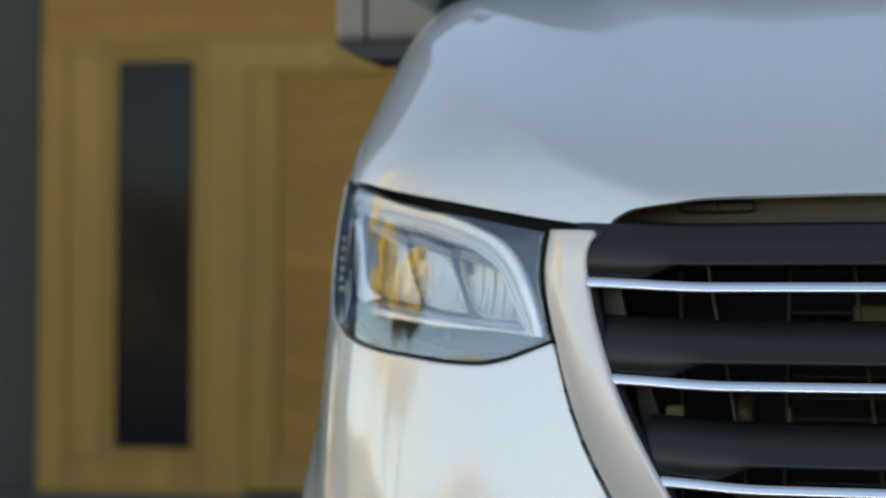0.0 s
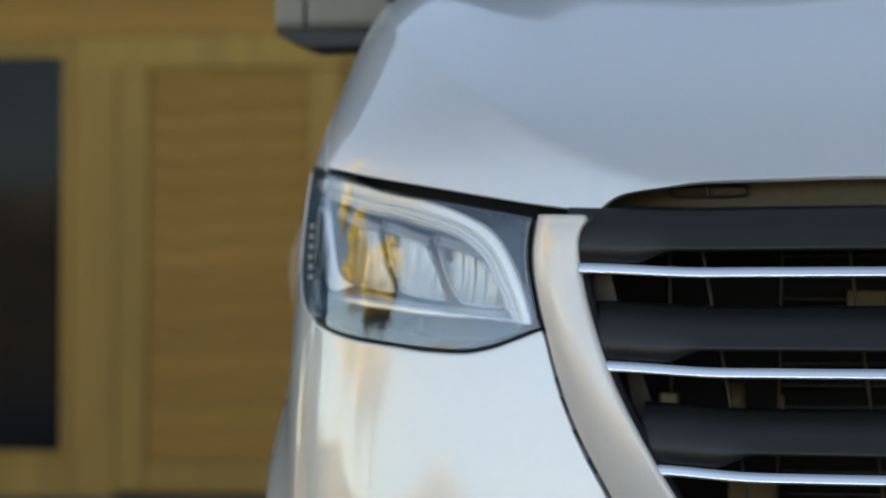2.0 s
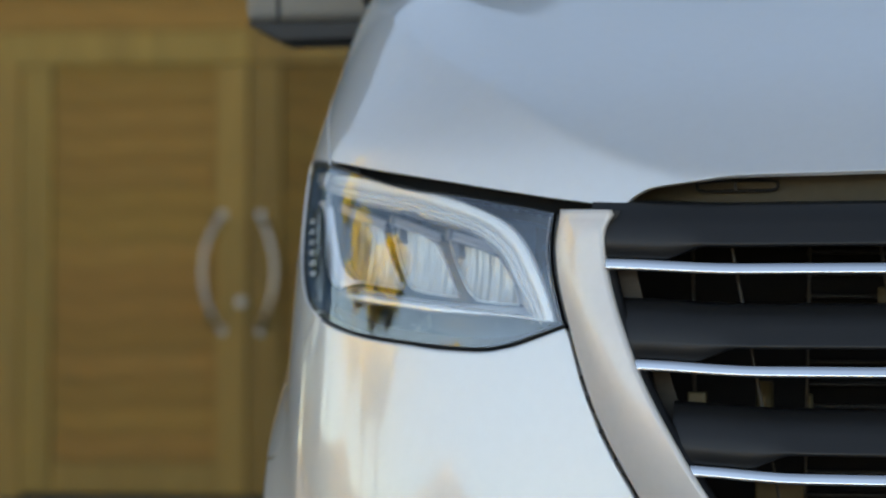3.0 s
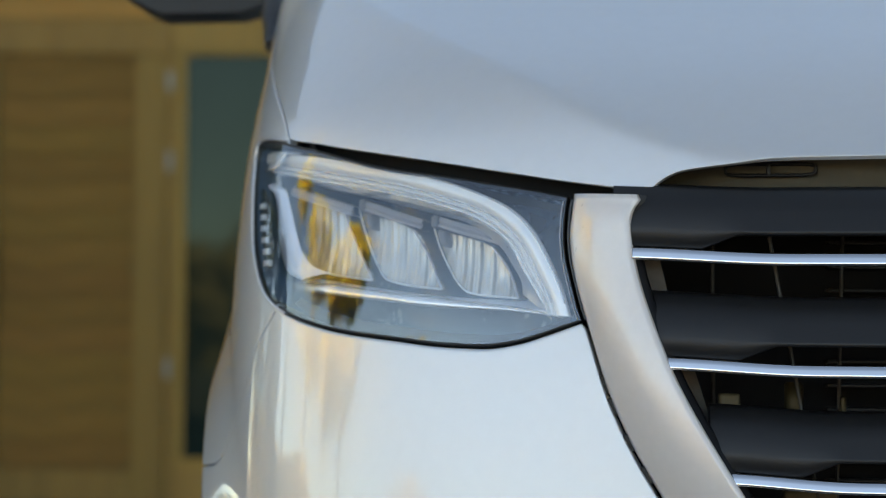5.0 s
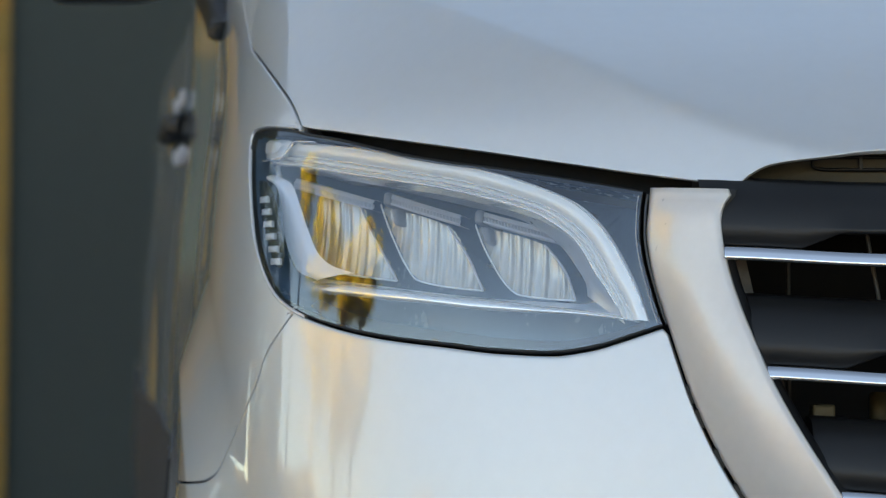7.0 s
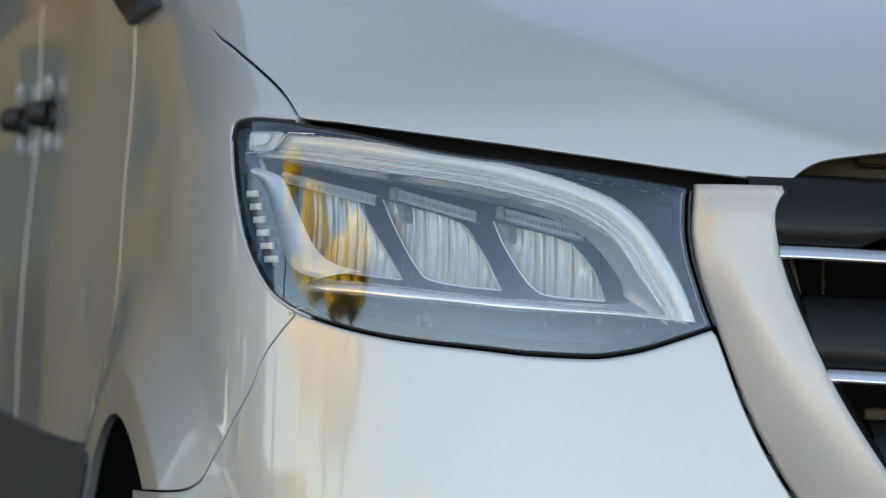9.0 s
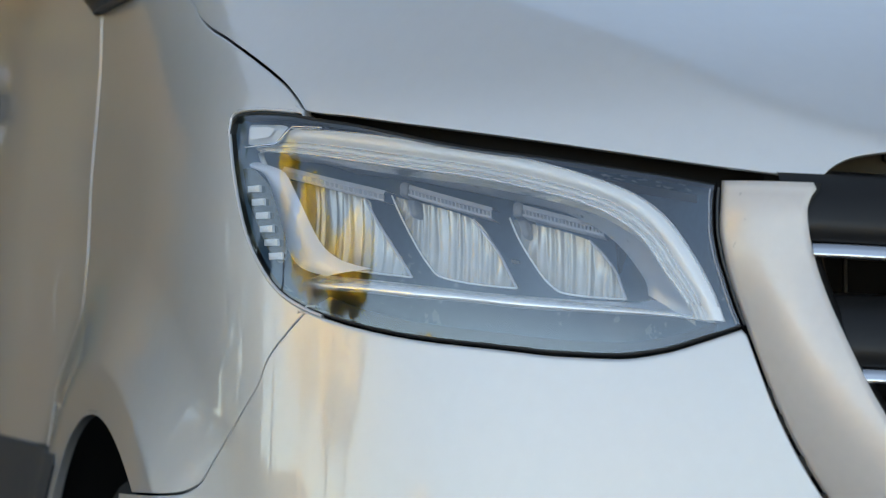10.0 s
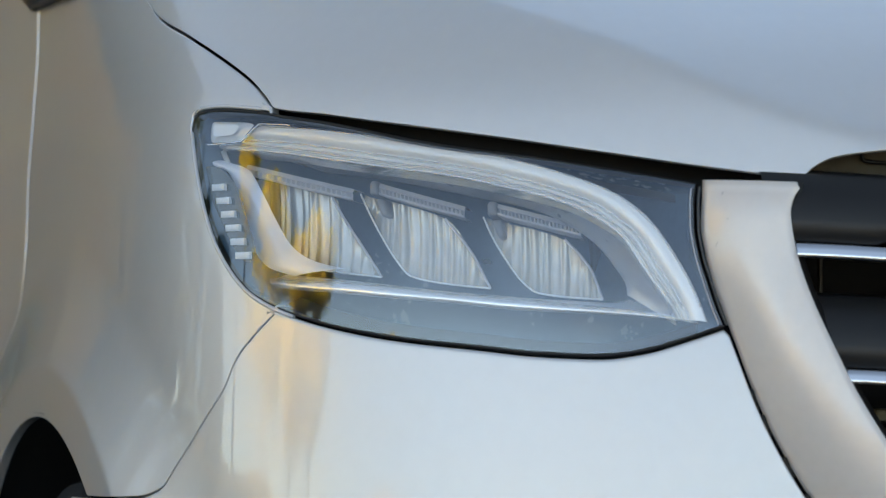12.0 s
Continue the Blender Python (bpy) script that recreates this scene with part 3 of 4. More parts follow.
both("grille_surround", mesh("grille_surround", *strip(), STRIP), van, "painted curved strip beside the grille")
both("grille_return", mesh("grille_return", *strip_back(), BLACK), van, "black plastic return")
# small clips that bridge the gap between strip and bumper
for z in (0.80, 0.775, 0.735, 0.70):
    p = skin(strip_s(z) + 0.002, z, 0.006)
    bm = box_bm((0.009, 0.006, 0.022), (0, 0, 0), 0.0015, 1)
    bmesh.ops.rotate(bm, matrix=Matrix.Rotation(radians(-22), 3, "Y"), verts=bm.verts)
    bmesh.ops.translate(bm, vec=p, verts=bm.verts)
    both("clip", done(bm, "clip", SATIN), van)


# ---- grille bars ----
def bar_y(x, z):
    a, b = 0.0, 1.2
    for _ in range(30):
        m = (a + b) / 2
        if -base(m, z).x < abs(x):
            a = m
        else:
            b = m
    return base(a, z).y - 0.038


def bar_path(x_end, z):
    out = []
    for x in spread(-x_end, x_end, 120):
        u = (x_end - abs(x)) / x_end
        out.append((x, bar_y(x, z), z - 0.0075 * step(-0.05, 0.34, u)))
    return out


def sweep(path, profile):
    return grid([[Vector((x, y + dy, z + dz)) for dy, dz in profile] for x, y, z in path], closed=True, flip=True)


grille = new("grille")
grille.parent = van
tagged(grille, "dark radiator grille with three chrome-edged bars")
for x_end, z in ((0.507, 0.948), (0.468, 0.826), (0.402, 0.701)):
    pth = bar_path(x_end, z)
    prof = [(0.006, -0.0088), (0.001, -0.0082), (0.0002, -0.0070), (0.0008, -0.0045), (0.0022, -0.0008), (0.0034, 0.0036), (0.0058, 0.0052), (0.02, 0.0052), (0.02, -0.0088)]
    part("chrome_bar", mesh("chrome_bar", *sweep(pth, prof), CHROME), grille, "polished chrome edge")
    rows = []
    for x, y, zz in bar_path(x_end + 0.02, z):
        u = x_end - abs(x)
        lift = 0.018 * min(1.0, max(0.0, (u - 0.076) / 0.040))
        rows.append([Vector((x, y + dy, zz + dz)) for dy, dz in ((0.012, 0.0068 + lift), (0.008, 0.0085 + lift), (0.010, 0.03), (0.018, 0.05), (0.034, 0.074), (0.055, 0.080), (0.07, 0.077), (0.055, 0.03), (0.04, 0.0068 + lift))])
    part("grille_vane", mesh("grille_vane", *grid(rows, closed=True, flip=True), SATIN), grille)
    rows = [[Vector((x, y + dy, zz + dz)) for dy, dz in ((0.02, -0.005), (0.02, 0.004), (0.09, 0.0), (0.09, -0.006))] for x, y, zz in pth]
    part("bar_shelf", mesh("bar_shelf", *grid(rows, closed=True, flip=True), BLACK), grille)
part("radiator_backing", block("radiator_backing", (-0.62, 0.34, 0.5), (0.62, 0.36, 1.12), VOID), grille)
random.seed(4)
RUST = material("dusty_brown_metal", (0.12, 0.09, 0.045), 0.5, 0.3, 0, 0.1, 60, 0.3)
STRUT = material("dark_strut_grey", (0.07, 0.063, 0.055), 0.5, 0.3, 0, 0.05, 80, 0.25)
ALUM = material("dull_bracket_grey", (0.085, 0.074, 0.064), 0.45, 0.3, 0, 0.05, 80, 0.25)
for side in (1, -1):
    for a, b, r in (((-0.356, 0.115, 0.975), (-0.285, 0.105, 0.60), 0.0030), ((-0.41, 0.24, 1.0), (-0.405, 0.24, 0.6), 0.0035), ((-0.262, 0.21, 1.0), (-0.270, 0.20, 0.6), 0.0030), ((-0.18, 0.16, 1.0), (-0.125, 0.15, 0.6), 0.0035)):
        a, b = Vector((a[0] * side, a[1], a[2])), Vector((b[0] * side, b[1], b[2]))
        part("strut", mesh("strut", *tube([a, a.lerp(b, 0.5), b], 0.75 * r, n=8), STRUT), grille)
    for x, y, z, size in ((-0.397, 0.13, 0.776, (0.024, 0.02, 0.030)), (-0.262, 0.20, 0.772, (0.007, 0.01, 0.032)), (-0.155, 0.2, 0.905, (0.05, 0.02, 0.03)), (-0.30, 0.2, 0.66, (0.06, 0.03, 0.04))):
        part("bracket", done(box_bm(size, (x * side, y, z), 0.003, 2), "bracket", RUST), grille)
for x, z in ((-0.318, 0.778), (0.30, 0.775)):
    bm = bmesh.new()
    bmesh.ops.create_cone(bm, cap_ends=True, segments=24, radius1=0.011, radius2=0.011, depth=0.05)
    bmesh.ops.bevel(bm, geom=[e for e in bm.edges if e.calc_face_angle(0) > 1], offset=0.002, segments=2, affect="EDGES")
    bmesh.ops.translate(bm, vec=(x, 0.20, z), verts=bm.verts)
    part("canister", done(bm, "canister", RUST, True), grille)
for side in (1, -1):
    for z0, z1, xa, xb, xc, xd in ((0.880, 0.940, -0.497, -0.474, -0.459, -0.490), (0.755, 0.825, -0.455, -0.437, -0.414, -0.442)):
        v = [Vector((xa * side, 0.15, z1)), Vector((xb * side, 0.15, z1)), Vector((xc * side, 0.152, z0)), Vector((xd * side, 0.152, z0))]
        w = [p + Vector((0, 0.006, 0)) for p in v]
        part("side_plate", mesh("side_plate", v + w, [(0, 1, 2, 3), (7, 6, 5, 4), (0, 4, 5, 1), (1, 5, 6, 2), (2, 6, 7, 3), (3, 7, 4, 0)], ALUM, False), grille)
for k in range(14):
    part("cooling_fin", block("cooling_fin", (-0.27, 0.30, 0.60 + 0.028 * k), (0.55, 0.33, 0.604 + 0.028 * k), BLACK, 0.001), grille)
SHELF = material("olive_brown_panel", (0.10, 0.082, 0.05), 0.5, 0, 0, 0.05, 80, 0.15)
rows = [[Vector((x, bar_y(x, 1.0) + dy, z)) for dy, z in ((0.115, 0.985), (0.105, 1.02), (0.102, 1.065))] for x in spread(-0.56, 0.56, 30)]
part("latch_panel", mesh("latch_panel", *grid(rows, flip=True), SHELF), grille, "olive brown panel under the bonnet edge")
for side in (1, -1):
    pts = []
    for k in range(28):
        a = 2 * math.pi * k / 28
        c, sn = math.cos(a), math.sin(a)
        x = (-0.35 + 0.05 * math.copysign(abs(c) ** 0.35, c)) * side
        pts.append(Vector((x, bar_y(x, 1.0) + 0.096, 1.043 + 0.0065 * math.copysign(abs(sn) ** 0.5, sn))))
    part("latch_slot", mesh("latch_slot", *tube(pts, 0.0022, True, 6), BLACK), grille, "black slot rim")
    xd = -0.352 * side
    part("latch_divider", block("latch_divider", (xd - 0.002, bar_y(xd, 1.0) + 0.093, 1.037), (xd + 0.002, bar_y(xd, 1.0) + 0.1, 1.049), BLACK, 0.0005), grille)


# ---- headlight ----
def outline(n=46, inset=0.0):
    """The lamp's outline in s and z, turning once round."""
    pts = []
    for c in (LAMP_TOP, LAMP_SIDE, LAMP_LOW):
        f = curve_through(c)
        pts += [f(k / n) for k in range(n)]
    if not inset:
        return pts
    out = []
    m = len(pts)
    for i in range(m):
        (ax, az), (bx, bz) = pts[i - 2], pts[(i + 2) % m]
        dx, dz = bx - ax, bz - az
        q = math.hypot(dx, dz)
        out.append((pts[i][0] + inset * dz / q * -1, pts[i][1] + inset * dx / q))
    return out


MID = (0.86, 0.96)


def ring_patch(ring, depth, rings=10, bulge=0.0):
    """A closed patch on the skin inside a ring, at a depth."""
    rows = []
    for k in range(rings + 1):
        u = 1 - k / rings * 0.985
        rows.append([skin(MID[0] + (a - MID[0]) * u, MID[1] + (b - MID[1]) * u, depth - bulge * (1 - u * u)) for a, b in ring])
    return grid(rows, closed=True, flip=True)


def band(edge_a, edge_b, da, db, n=60, steps=6, ridge=0.0, lines=0):
    """A strip between two curves of the lamp, at two depths, with an optional rounded ridge."""
    fa_, fb_ = curve_through(edge_a), curve_through(edge_b)
    rows = []
    for k in range(n + 1):
        t = k / n
        (a0, a1), (b0, b1) = fa_(t), fb_(t)
        row = []
        for j in range(steps + 1):
            u = j / steps
            d = da(t) * (1 - u) + db(t) * u - ridge * math.sin(math.pi * u) ** 0.6
            if lines:
                d += 0.0025 * (0.5 + 0.5 * math.cos(2 * math.pi * lines * u))
            row.append(skin(a0 + (b0 - a0) * u, a1 + (b1 - a1) * u, d))
        rows.append(row)
    return grid(rows)


def fill(pts, depth, n_ring=6, cup=0.0):
    """A closed patch bounded by straight or curved corner points, sunk in its middle by cup."""
    cx = sum(p[0] for p in pts) / len(pts)
    cz = sum(p[1] for p in pts) / len(pts)
    rows = []
    for k in range(n_ring + 1):
        u = 1 - k / n_ring * 0.98
        rows.append([skin(cx + (a - cx) * u, cz + (b - cz) * u, (depth(cx + (a - cx) * u) if callable(depth) else depth) + cup * (1 - u * u)) for a, b in pts])
    return grid(rows, closed=True, flip=True)


def dense(pts, n=60):
    q = list(pts) + [pts[0]]
    d = [0.0]
    for i in range(1, len(q)):
        d.append(d[-1] + math.hypot(q[i][0] - q[i - 1][0], q[i][1] - q[i - 1][1]))
    out = []
    for k in range(n):
        t = d[-1] * k / n
        i = max(j for j in range(len(d)) if d[j] <= t)
        i = min(i, len(q) - 2)
        u = (t - d[i]) / (d[i + 1] - d[i])
        out.append((q[i][0] + (q[i + 1][0] - q[i][0]) * u, q[i][1] + (q[i + 1][1] - q[i][1]) * u))
    # soften the corners
    for _ in range(2):
        out = [((out[i - 1][0] + 2 * out[i][0] + out[(i + 1) % n][0]) / 4, (out[i - 1][1] + 2 * out[i][1] + out[(i + 1) % n][1]) / 4) for i in range(n)]
    return out


DRL_OUT = [(1.098, 1.084), (1.043, 1.080), (0.982, 1.0735), (0.914, 1.0635), (0.824, 1.0485), (0.765, 1.0345), (0.707, 1.0155), (0.678, 1.002), (0.650, 0.979), (0.622, 0.938), (0.605, 0.904), (0.595, 0.876)]
DRL_IN = [(1.185, 1.063), (1.081, 1.054), (0.998, 1.043), (0.925, 1.033), (0.860, 1.024), (0.797, 1.011), (0.737, 0.995), (0.708, 0.982), (0.679, 0.961), (0.656, 0.927), (0.633, 0.894), (0.626, 0.879)]
OPEN_TOP = [(1.060, 1.046), (0.980, 1.038), (0.906, 1.026), (0.838, 1.013), (0.774, 0.999), (0.743, 0.986), (0.712, 0.965), (0.690, 0.939), (0.677, 0.917), (0.676, 0.908)]
OPEN_LOW = [(0.676, 0.908), (0.690, 0.9045), (0.742, 0.9065), (0.805, 0.9095), (0.870, 0.914), (0.940, 0.920), (1.017, 0.926), (1.12, 0.932)]
LEDGE_HI = [(1.157, 0.926), (1.005, 0.921), (0.929, 0.915), (0.860, 0.908), (0.797, 0.903), (0.737, 0.896), (0.679, 0.890), (0.634, 0.883), (0.614, 0.879)]
LEDGE_LO = [(1.146, 0.915), (1.001, 0.907), (0.926, 0.901), (0.858, 0.896), (0.796, 0.8895), (0.736, 0.886), (0.679, 0.883), (0.634, 0.879), (0.600, 0.8735)]
WING_OUT = [(1.194, 1.045), (1.165, 1.036), (1.148, 1.012), (1.141, 0.982), (1.123, 0.952), (1.102, 0.934), (1.064, 0.925)]
WING_IN = [(1.186, 1.051), (1.138, 1.040), (1.114, 1.014), (1.094, 0.986), (1.070, 0.957), (1.040, 0.942), (1.000, 0.934)]
MODULES = [
    ([(1.205, 1.040), (1.190, 1.012), (1.165, 0.979), (1.138, 0.956), (1.107, 0.943), (1.055, 0.937), (0.985, 0.933), (1.010, 0.965), (1.036, 0.996), (1.054, 1.020)], (1.162, 1.048), (1.010, 1.0245), 0.097),
    ([(1.005, 1.022), (0.995, 1.005), (0.975, 0.975), (0.956, 0.950), (0.937, 0.933), (0.890, 0.9255), (0.839, 0.922), (0.849, 0.940), (0.860, 0.959), (0.894, 0.998)], (0.968, 1.029), (0.862, 1.006), 0.098),
    ([(0.840, 0.996), (0.830, 0.975), (0.812, 0.947), (0.795, 0.926), (0.778, 0.915), (0.745, 0.911), (0.706, 0.909), (0.717, 0.938), (0.730, 0.956), (0.747, 0.973)], (0.818, 1.005), (0.726, 0.984), 0.085)]
CAP = material("dull_grey_cap", (0.24, 0.25, 0.26), 0.45, 0, 0, 0.02, 120, 0.1)


def lamp_parts():
    """All meshes of a headlight with names and labels."""
    out = []
    ring = outline()
    inner = [(MID[0] + (a - MID[0]) * 0.996, MID[1] + (b - MID[1]) * 0.972) for a, b in ring]
    # cover
    out.append(("lens", mesh("lens", *ring_patch(inner, 0.001, 24, 0.0036), LENS), "clear curved lamp cover", None))
    # seal round the cover
    rows = []
    for u, d in ((1.0, 0.012), (1.0, 0.002), (0.996, 0.0005), (0.985, 0.0005), (0.980, 0.003), (0.980, 0.02)):
        w = (u - 0.98) / 0.02
        rows.append([skin(MID[0] + (a - MID[0]) * (0.995 + 0.005 * w), MID[1] + (b - MID[1]) * (0.968 + 0.032 * w), d) for a, b in ring])
    out.append(("seal", mesh("seal", *grid(rows, closed=True), BLACK), "black rubber seal", None))
    edge = curve_through(LAMP_SIDE)
    rim = [skin(a + 0.004, b, -0.0005) for a, b in [edge(0.04 + 0.94 * k / 40) for k in range(41)]]
    out.append(("lens_rim", mesh("lens_rim", *tube(rim, 0.0007), HEATSINK), "", None))
    lip = [skin(a - 0.0042, b, 0.005) for a, b in [edge(0.02 + 0.96 * k / 40) for k in range(41)]]
    out.append(("gasket", mesh("gasket", *tube(lip, 0.0016), LIP), "grey rubber lip", None))
    low, top = curve_through(LAMP_LOW), curve_through(LAMP_TOP)
    path = [low(0.62 + 0.38 * k / 50) for k in range(50)] + [top(0.22 * k / 30) for k in range(31)]
    path = [skin(MID[0] + (a - MID[0]) * 1.006, MID[1] + (b - MID[1]) * 1.016, 0.0012) for a, b in path]
    out.append(("outer_rim", mesh("outer_rim", *tube(path, 0.0024, n=8), PAINT), "rolled painted edge round the lamp", None))
    # bowl
    rows = []
    for u, d in ((0.985, 0.006), (0.975, 0.03), (0.97, 0.07), (0.96, 0.118), (0.9, 0.14), (0.8, 0.14), (0.6, 0.14), (0.45, 0.14), (0.3, 0.14), (0.02, 0.14)):
        rows.append([skin(MID[0] + (a - MID[0]) * u, MID[1] + (b - MID[1]) * u, max(0.004, min(d, 0.006 + 1.15 * (MID[0] + (a - MID[0]) * u - 0.585)))) for a, b in ring])
    out.append(("housing", mesh("housing", *grid(rows, closed=True), HOUSING), "dark blue-grey lamp housing", None))
    # daytime light guide
    da = lambda t: 0.020 - 0.014 * t
    db = lambda t: 0.025 - 0.015 * t
    prof = mono([0, 0.03, 0.30, 0.55, 0.60, 0.64, 0.74, 0.80, 0.84, 0.90, 0.96, 1.0], [0.006, 0.0, -0.001, 0.001, 0.0045, 0.0005, -0.0015, 0.0045, 0.0005, -0.003, 0.0, 0.005])
    fo, fi = curve_through(DRL_OUT), curve_through(DRL_IN)
    rows = []
    for k in range(121):
        q = k / 120
        (a0, a1), (b0, b1) = fo(q), fi(q)
        rows.append([skin(a0 + (b0 - a0) * u, a1 + (b1 - a1) * u, da(q) * (1 - u) + db(q) * u - 0.003 + prof(u)) for u in [j / 40 for j in range(41)]])
    out.append(("light_guide", with_uv(mesh("light_guide", *grid(rows), GUIDE), 41), "milky white daytime light guide", None))
    for u, r in ((0.06, 0.0008), (0.60, 0.0009), (0.80, 0.0008), (0.97, 0.0012)):
        line = []
        for k in range(3, 118):
            q = k / 120
            (a0, a1), (b0, b1) = fo(q), fi(q)
            line.append(skin(a0 + (b0 - a0) * u, a1 + (b1 - a1) * u, da(q) * (1 - u) + db(q) * u - 0.0035 + min(0.0, prof(u))))
        out.append(("guide_rib", mesh("guide_rib", *tube(line, r, n=6), LEDGE), "fine bright rib", "light_guide"))
    out.append(("guide_edge", mesh("guide_edge", *band(DRL_IN, [(a, b - 0.004) for a, b in DRL_IN], db, lambda t: 0.05 - 0.030 * t, 90, 3), LEDGE), "bright inner edge", None))
    # silver frame of the opening
    fin = curve_through([(a, b - 0.004) for a, b in DRL_IN[1:]])
    ftop = curve_through(OPEN_TOP)
    rows = []
    for k in range(61):
        t = k / 60
        a, b = fin(t), ftop(t)
        rows.append([skin(a[0] + (b[0] - a[0]) * u, a[1] + (b[1] - a[1]) * u, 0.045 - 0.022 * t + 0.02 * u) for u in (0, 0.25, 0.5, 0.75, 1)] + [skin(b[0], b[1], 0.078 - 0.022 * t)])
    out.append(("bezel", mesh("bezel", *grid(rows), FRAME), "satin grey inner lamp frame", None))
    flo = curve_through(OPEN_LOW[::-1])
    fhi = curve_through([(1.14, 0.924)] + LEDGE_HI[1:])
    rows = []
    for k in range(61):
        t = k / 60
        a, b = flo(t), fhi(t)
        rows.append([skin(a[0], a[1], 0.115)] + [skin(a[0] + (b[0] - a[0]) * u, a[1] + (b[1] - a[1]) * u, 0.075 * (1 - u) + (0.05 - 0.038 * t) * u) for u in (0, 0.33, 0.66, 1)])
    out.append(("lower_bezel", mesh("lower_bezel", *grid(rows), BEZEL), "satin silver ledge", None))
    out.append(("ledge", mesh("ledge", *band(LEDGE_HI, LEDGE_LO, lambda t: 0.05 - 0.038 * t, lambda t: 0.045 - 0.039 * t, 80, 8, 0.004), LEDGE), "bright chrome ledge", None))
    # side blade
    out.append(("blade", mesh("blade", *band(WING_OUT, WING_IN, lambda t: 0.020 + 0.016 * t, lambda t: 0.027 + 0.016 * t, 50, 6, 0.004), BEZEL), "curved silver blade", None))
    # marker strip and its facets
    mk = dense([(1.196, 1.041), (1.164, 1.040), (1.131, 1.019), (1.112, 0.982), (1.097, 0.952), (1.098, 0.938), (1.112, 0.934), (1.134, 0.952), (1.158, 0.983), (1.184, 1.014)], 50)
    strip_ = ("marker_strip", mesh("marker_strip", *fill(mk, 0.010, 4), MARKER), "dark green marker lamp strip", None)
    out.append(strip_)
    for k in range(6):
        t = k / 5
        cs, cz = 1.160 - 0.045 * t, 1.0165 - 0.0735 * t
        q = [(cs + 0.011, cz + 0.0034), (cs - 0.012, cz + 0.004), (cs - 0.013, cz - 0.0036), (cs + 0.010, cz - 0.0034)]
        rows = [[skin(a, b, 0.0095) for a, b in q], [skin(a * 0.999 + cs * 0.001, b, 0.006) for a, b in q], [skin(cs + (a - cs) * 0.3, cz + (b - cz) * 0.3, 0.005) for a, b in q]]
        v, f = grid(rows, closed=True)
        f.append((8, 9, 10, 11))
        out.append(("facet", mesh("facet", v, f, FACET, False), "small clear lamp facet", "marker_strip"))
    # indicator block
    ind = [(1.190, 1.092), (1.118, 1.088), (1.106, 1.083), (1.126, 1.067), (1.192, 1.068)]
    out.append(("indicator", mesh("indicator", *fill(dense(ind, 40), 0.016, 4, -0.004), FACET), "milky indicator window", None))
    q = [(1.178, 1.087), (1.135, 1.085), (1.128, 1.081), (1.140, 1.073), (1.178, 1.073)]
    out.append(("indicator_core", mesh("indicator_core", *fill(dense(q, 40), 0.010, 3), GUIDE), "", "indicator"))
    rim = [skin(a, b, 0.012) for a, b in [(1.190, 1.064), (1.126, 1.066), (1.106, 1.081), (1.098, 1.0835), (1.05, 1.081)]]
    out.append(("indicator_rim", mesh("indicator_rim", *tube(rim, 0.0018), CHROME), "", None))
    hook = [skin(a, b, 0.03) for a, b in [(1.176, 1.047), (1.187, 1.061), (1.178, 1.066), (1.150, 1.066)]]
    out.append(("guide_end", mesh("guide_end", *tube(hook, 0.0035), GUIDE), "", None))
    # three lamp modules
    for i, (pts, b0, b1, dep) in enumerate(MODULES):
        lean = (0.040, 0.016, 0.006)[i]
        at = lambda s, dep=dep, lean=lean, a=pts[6][0], b=pts[0][0]: dep - lean * (s - a) / (b - a)
        fl = curve_through(pts[:7])
        # fluted reflector: flutes run from the top bar to the lower edge
        cols = 150
        f_low = as_height(pts[0:7])
        f_top = as_height([pts[0], pts[9], pts[8], pts[7], (pts[6][0] - 0.0005, pts[6][1] + 0.001)])
        rows = []
        s0, s1 = pts[0][0] - 0.001, pts[6][0] + 0.001
        rnd = random.Random(i + 3)
        cuts = [0.0]
        while cuts[-1] < 1:
            cuts.append(cuts[-1] + rnd.uniform(0.035, 0.09))
        tall = [rnd.uniform(0.35, 1.25) for _ in cuts]
        sway = [rnd.uniform(-0.35, 0.35) for _ in cuts]
        for k in range(cols + 1):
            u = k / cols
            sc = s0 + (s1 - s0) * u
            za, zb = f_top(sc), f_low(sc)
            c = max(j for j in range(len(cuts)) if cuts[j] <= u)
            v = (u - cuts[c]) / (cuts[min(c + 1, len(cuts) - 1)] - cuts[c] + 1e-6)
            row = []
            for j in range(25):
                w = j / 24
                lean_ = min(1, max(0, v + sway[c] * math.sin(math.pi * v) * (w - 0.5)))
                flute = tall[c] * math.sin(math.pi * lean_)
                d = at(sc) + 0.004 + 0.003 * math.sin(math.pi * w) - 0.0040 * flute + 0.0005 * math.sin(6 * w + 2.3 * c)
                row.append(skin(sc, za + (zb - za) * w, d))
            rows.append(row)
        root = ("module", mesh("module", *grid(rows), RIBS), "fluted silver lamp module", None)
        out.append(root)
        rim = [skin(a, b, at(a) - 0.002) for a, b in [fl(k / 40) for k in range(41)]]
        out.append(("glass_edge", mesh("glass_edge", *tube(rim, 0.0011), FACET), "bright glass edge", "module"))
        side = curve_through(pts[6:])
        rim = [skin(a, b, at(a) - 0.001) for a, b in [side(k / 20) for k in range(21)]]
        out.append(("glass_edge", mesh("glass_edge", *tube(rim, 0.0012), HEATSINK), "", "module"))
        out.append(("cover_glass", mesh("cover_glass", *fill(dense(pts, 60), lambda s: at(s) - 0.004, 4, -0.004), GLASS), "clear module glass", "module"))
        # toothed bar along the top
        n = 22
        rows = []
